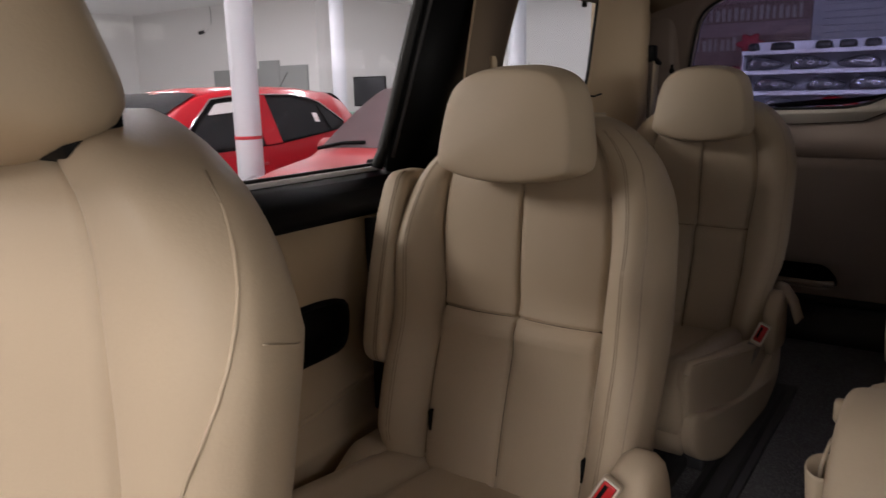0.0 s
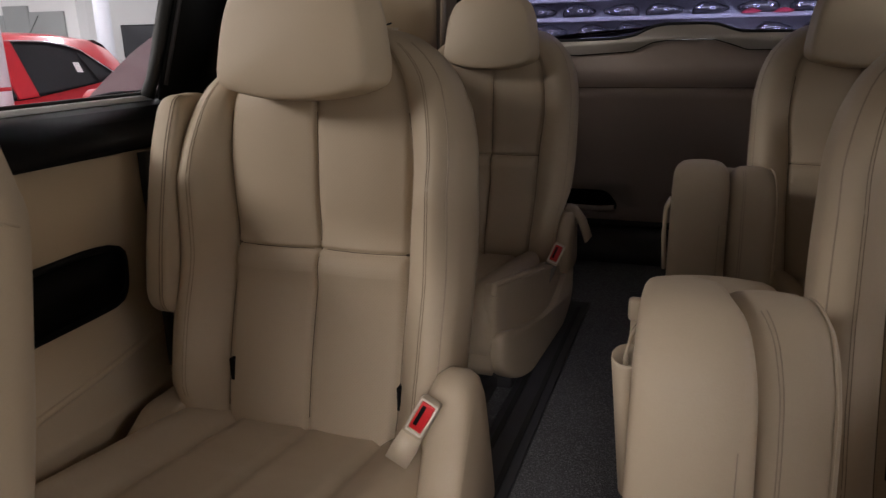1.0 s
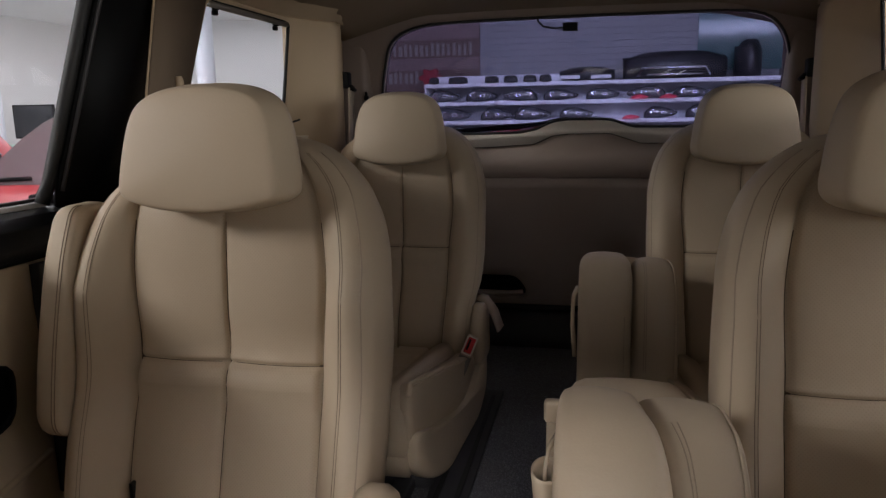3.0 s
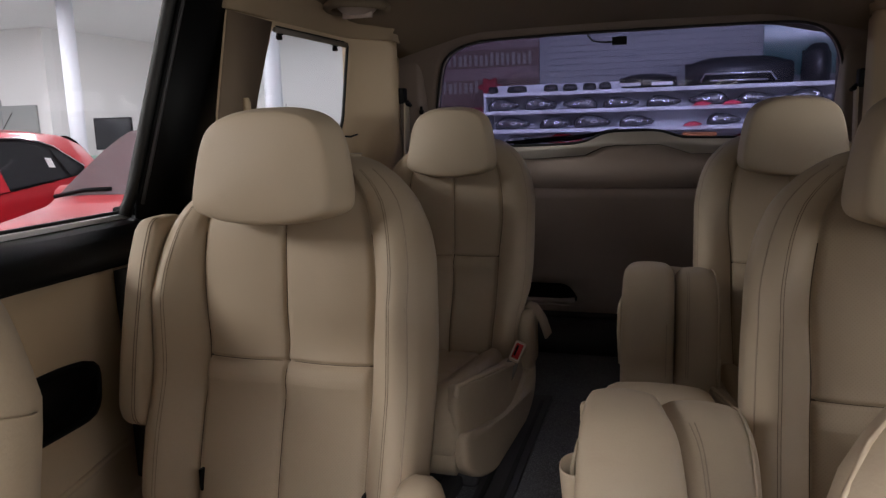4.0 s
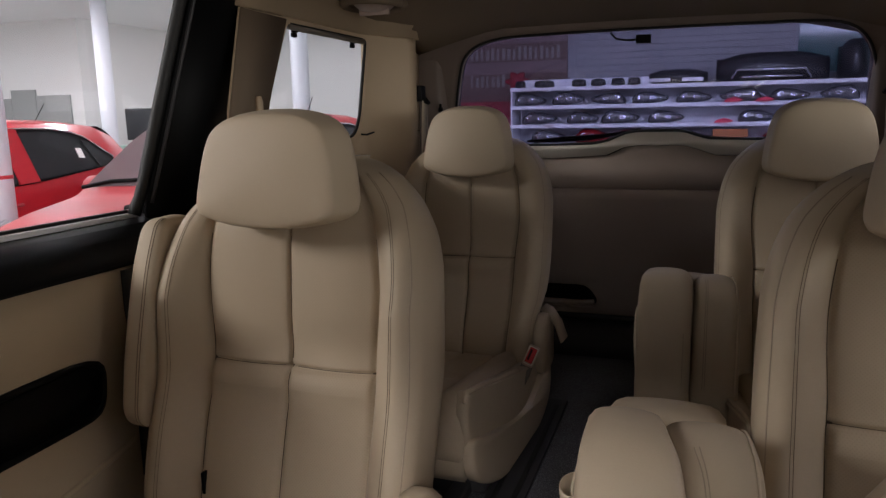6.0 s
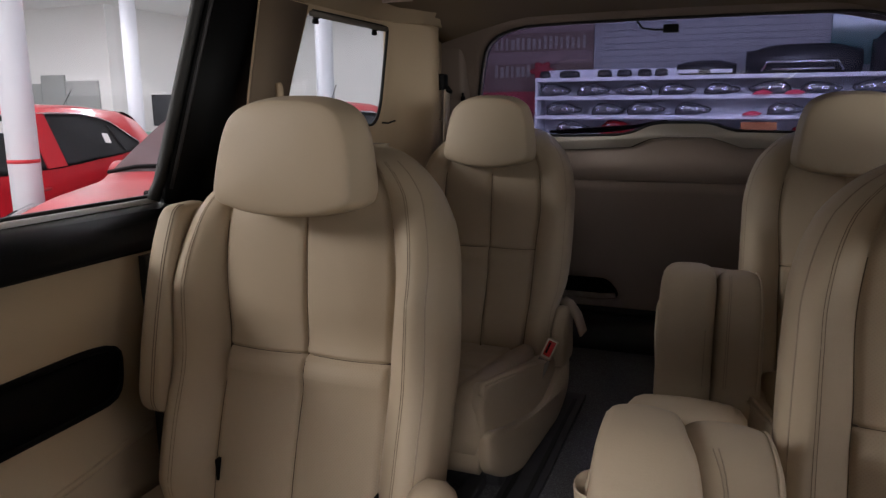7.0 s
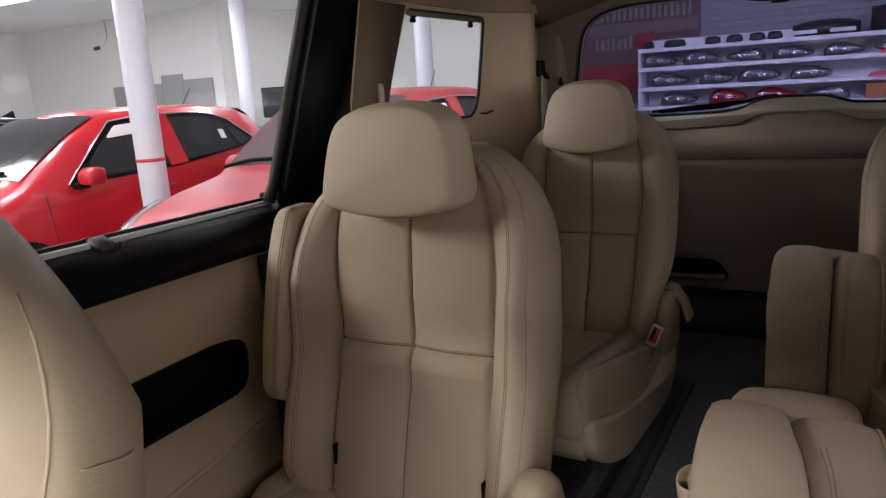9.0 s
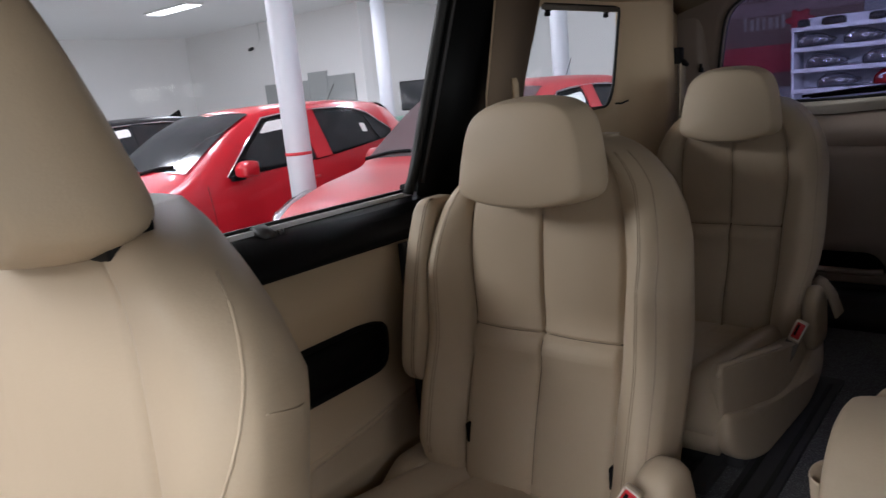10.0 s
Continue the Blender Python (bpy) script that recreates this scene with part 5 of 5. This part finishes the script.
part("body", tube([(0, 0, 0), (0.0, -0.1, -0.03)], 0.035), DARKPL, cctv)
part("cable", tube([(0.12, 0.1, 0.49), (0.08, 0.15, 0.2), (0, 0.1, 0.03)], 0.005), DARKPL, cctv)
plant = thing("potted_plant", (-7.2, 10.6, GROUND), "small green potted plant on a stand", "plant")
part("stand", loft([[(0.12 * k * math.cos(a), 0.12 * k * math.sin(a), z) for a in [2 * math.pi * j / 12 for j in range(12)]] for k, z in ((1, 0), (0.8, 1.0), (1.1, 1.3))]), GREYBOARD, plant)
bm = bmesh.new()
rnd = random.Random(4)
for i in range(60):
    a, h = rnd.uniform(0, 6.28), rnd.uniform(0, 0.3)
    p = Vector((0.16 * math.cos(a) * rnd.random(), 0.16 * math.sin(a) * rnd.random(), 1.32 + h))
    d = Vector((math.cos(a), math.sin(a), rnd.uniform(-0.3, 0.8))) * 0.08
    n = d.cross(Vector((0, 0, 1))).normalized() * 0.025
    bm.faces.new([bm.verts.new(q) for q in (p, p + d * 0.5 + n, p + d, p + d * 0.5 - n)])
part("leaves", bm, mat("plant_green", (0.07, 0.12, 0.04), 0.6, bump=0), plant)
for x, y in [(a, b) for a in (-10.6, -8.0, -5.4) for b in (0.9, 3.6, 6.9)]:
    light = thing("ceiling_light", (x, y, 2.70), "white ceiling light panel", "light", "ceiling lights")
    part("frame", rbox(-0.62, 0.62, -0.17, 0.17, 0.02, 0.05, 0.005), WHITE, light)
    part("diffuser", rbox(-0.58, 0.58, -0.13, 0.13, 0.008, 0.019, 0.004), TUBE, light, "glowing white diffuser")

# ---- the wall of parts behind the van ----
WALL_Y = 8.45
for i in range(26):
    z = 1.0 + i * 0.066
    rib = part("sheet_rib", rbox(-1.10, 4.2, WALL_Y - 0.010, WALL_Y - 0.001, z, z + 0.063, 0.003, 1), SIDING, None) if i == 0 else new("sheet_rib", rib.data)
    rib.location.z = i * 0.066 if i else 0
    rib.parent = bpy.data.objects["wall_shelves"]
    rib["label"] = "pale horizontal sheet rib"
banner = thing("banner", (-1.95, 8.40, 1.55), "dark maroon wall banner with pale letters", "banner")
part("cloth", rbox(-0.95, 0.76, 0.0, 0.02, -0.75, 0.62, 0.004), BANNER, banner)
part("red_field", rbox(-0.94, 0.20, -0.004, -0.001, -0.60, -0.32, 0.001), DEEPRED, banner, "plain red lower field")
for z0, z1 in ((-0.015, 0.115), (0.315, 0.60)):
    part("pale_field", rbox(-0.94, 0.75, -0.004, -0.001, z0, z1, 0.001), PALEROSE, banner, "faded rose printed band")
rnd = random.Random(9)
for row, (x0, z, h, n) in enumerate(((-0.35, 0.14, 0.13, 17), (-0.35, -0.16, 0.13, 7))):
    for i in range(n):
        x = x0 + i * 0.062
        part("letter_bar", rbox(x, x + 0.026 + 0.014 * rnd.random(), -0.008, -0.001, z, z + h * rnd.uniform(0.85, 1.1), 0.002), BANTEXT, banner)
part("red_mark", loft([[(0.20 + r * math.cos(a) * (1 + 0.22 * math.cos(6 * a)), -0.012 - d, -0.10 + r * 0.8 * math.sin(a) * (1 + 0.22 * math.cos(6 * a))) for a in [2 * math.pi * j / 40 for j in range(40)]] for r, d in ((0.12, -0.006), (0.12, 0.0), (0.10, 0.008))]), DEEPRED, banner, "plain red splash shape")

shelf = thing("parts_shelf", (0, 8.1, GROUND), "long white metal shelf full of car lamps", "shelf")
LEVELS = (0.70, 0.93, 1.125, 1.318, 1.515, 1.705)
for z in LEVELS:
    part("board", rbox(-1.72, 3.2, -0.16, 0.26, z - 0.012, z, 0.003), SHELFM, shelf)
    part("board_lip", rbox(-1.72, 3.2, -0.170, -0.161, z - 0.034, z + 0.006, 0.003), SHELFM, shelf)
part("back_panel", rbox(-1.72, 3.2, 0.262, 0.275, 0.0, 1.70, 0.002), SHELFM, shelf, "white metal back panel")
for x in (-1.71, 3.19):
    part("upright", rbox(x - 0.01, x + 0.01, -0.15, 0.25, 0.0, 1.69, 0.002), SHELFM, shelf)


def lamp_unit(x, z, w, h, flip, tint, label):
    ob = thing("car_lamp", (x, 8.05, GROUND + z), label, "car lamp", "lamps on the shelf")
    f = -1 if flip else 1
    out = round_poly([(-0.5, 0.0), (-0.48, 0.55), (-0.28, 0.98), (0.10, 0.90), (0.5, 0.52), (0.44, 0.22), (0.0, 0.0)], 0.12)
    rings = [[(f * w * (0.0 + a * q), d, h * (0.45 + (b - 0.45) * q)) for a, b in out] for d, q in ((0.12, 0.7), (0.02, 1.0), (-0.05, 0.96), (-0.085, 0.80), (-0.10, 0.5))]
    part("lens", loft(rings, angle=60), tint, ob)
    for cx, cz, a, b in ((-0.22, 0.52, 0.13, 0.20), (0.06, 0.46, 0.10, 0.13), (0.26, 0.40, 0.05, 0.08)):
        part("reflector", loft([[(f * w * (cx + a * q * math.cos(t) * (1 + 0.25 * math.cos(3 * t + 20 * x))), -0.096 - d + 0.05 * cx * cx, h * (cz + b * q * math.sin(t))) for t in [2 * math.pi * j / 14 for j in range(14)]] for q, d in ((1.0, -0.02), (0.95, 0.004), (0.6, 0.006), (0.2, -0.002))]), LAMPREF, ob, "bright faceted reflector")
    part("inner_trim", tube([(f * w * a, -0.075, h * b) for a, b in ((-0.40, 0.25), (-0.1, 0.16), (0.2, 0.25), (0.40, 0.42))], 0.010, 6), LAMPREF, ob, "bright inner strip")
    return ob


rnd = random.Random(21)
for i, z in enumerate((1.515, 1.318, 1.125)):
    x = -1.52 + 0.10 * i
    n = 0
    while x < 3.0:
        w, h = rnd.uniform(0.34, 0.41), rnd.uniform(0.13, 0.155)
        if i == 1 and n == 4:
            x += 0.42
        tint = TAILRED if (i == 2 and n in (1, 2, 5, 7, 8)) or (i == 1 and n in (6,)) else LAMPGL
        if i == 2 and n == 4:
            box = thing("carton", (x, 8.0, GROUND + z), "small orange-brown carton on the shelf", "box")
            part("carton_body", rbox(-0.16, 0.16, -0.1, 0.1, 0.001, 0.13, 0.006), mat("orange_card", (0.45, 0.16, 0.06), 0.8, bump=0), box)
        else:
            lamp_unit(x, z, w, h, rnd.random() < 0.3, tint, "smoked car headlamp on the white shelf" if tint is LAMPGL else "red car tail lamp on the white shelf")
        x += w + rnd.uniform(0.03, 0.08)
        n += 1
for x, z in ((0.50, 1.515), (0.42, 1.318), (0.78, 1.515)):
    ob = thing("lit_lamp", (x, 7.93, GROUND + z), "small glowing red tail lamp on the shelf", "car lamp", "glowing lamps")
    part("lens", loft([[(a * q, -d, 0.002 + b * q) for a, b in round_poly([(-0.09, 0.0), (-0.06, 0.030), (0.01, 0.046), (0.095, 0.020), (0.07, 0.0)], 0.012)] for q, d in ((0.9, -0.03), (1.0, 0.0), (0.9, 0.03), (0.5, 0.042))]), REDLAMP, ob)
for x0, w, d in ((-1.36, 0.20, 1), (-1.0, 0.14, 1), (-0.80, 0.14, 1), (-0.60, 0.13, 1), (-0.44, 0.12, 1), (-1.62, 0.1, 1)):
    ob = thing("mirror_cap", (x0, 8.0, GROUND + 1.706), "small black mirror cap on top of the shelf", "car part", "caps on the shelf")
    part("cap", loft([[(a * k, b * k - 0.02, z) for a, b in round_poly([(-w / 2, -0.05), (w / 2, -0.05), (w / 2, 0.05), (-w / 2, 0.05)], 0.03)] for k, z in ((1, 0.0), (1.04, 0.03), (0.95, 0.062), (0.6, 0.075))]), DARKPART, ob)
tray = thing("white_tray", (-0.75, 7.99, GROUND + 1.706), "long low white tray behind the mirror caps", "tray")
part("tray_body", rbox(-0.85, 0.60, 0.06, 0.20, 0.001, 0.085, 0.006), SHELFM, tray)
for x0, x1, h, label in ((-0.30, 0.26, 0.14, "black car bumper piece on top of the shelf"), (0.34, 1.34, 0.27, "large black bumper with a bright grille"), (1.42, 1.66, 0.36, "tall black car part on top of the shelf"), (1.85, 2.7, 0.10, "long black trim piece on top of the shelf")):
    ob = thing("bumper", ((x0 + x1) / 2, 8.05, GROUND + 1.706), label, "bumper", "bumpers on the shelf")
    w = (x1 - x0) / 2
    part("shell", loft([[(u * w, -0.10 + 0.14 * u * u + d, z) for d, z in ((0.0, 0.001), (-0.05, h * 0.3), (-0.03, h * 0.75), (0.02, h * (1 - 0.30 * abs(u) ** 4)), (0.08, h * 0.85), (0.08, 0.001))] for u in [-1 + j / 8 for j in range(17)]], angle=50), DARKPART, ob)
    if x1 - x0 > 0.9:
        part("grille_bar", tube([(-w * 0.72, -0.13, 0.03), (-w * 0.64, -0.17, h * 0.40), (w * 0.55, -0.17, h * 0.40), (w * 0.66, -0.13, 0.03)], 0.012), CHROME, ob, "bright grille edge")
        part("grille_bar", tube([(-w * 0.55, -0.165, h * 0.16), (w * 0.5, -0.165, h * 0.16)], 0.010), CHROME, ob, "bright grille edge")
    elif h < 0.2:
        for sx in (-0.6, 0.5):
            part("pale_patch", rbox(sx * w - 0.10, sx * w + 0.10, -0.175, -0.155, 0.02, 0.055, 0.004), SHELFM, ob)
gdoor = thing("glass_partition", (2.45, 8.42, 1.35), "green tinted glass panel in the wall", "glass panel")
part("pane", rbox(-1.35, 1.6, 0.0, 0.02, 0.1, 1.0, 0.004), GREENGL, gdoor)
part("frame", rbox(-1.39, 1.64, -0.008, 0.012, 1.0, 1.05, 0.004), STEEL, gdoor)
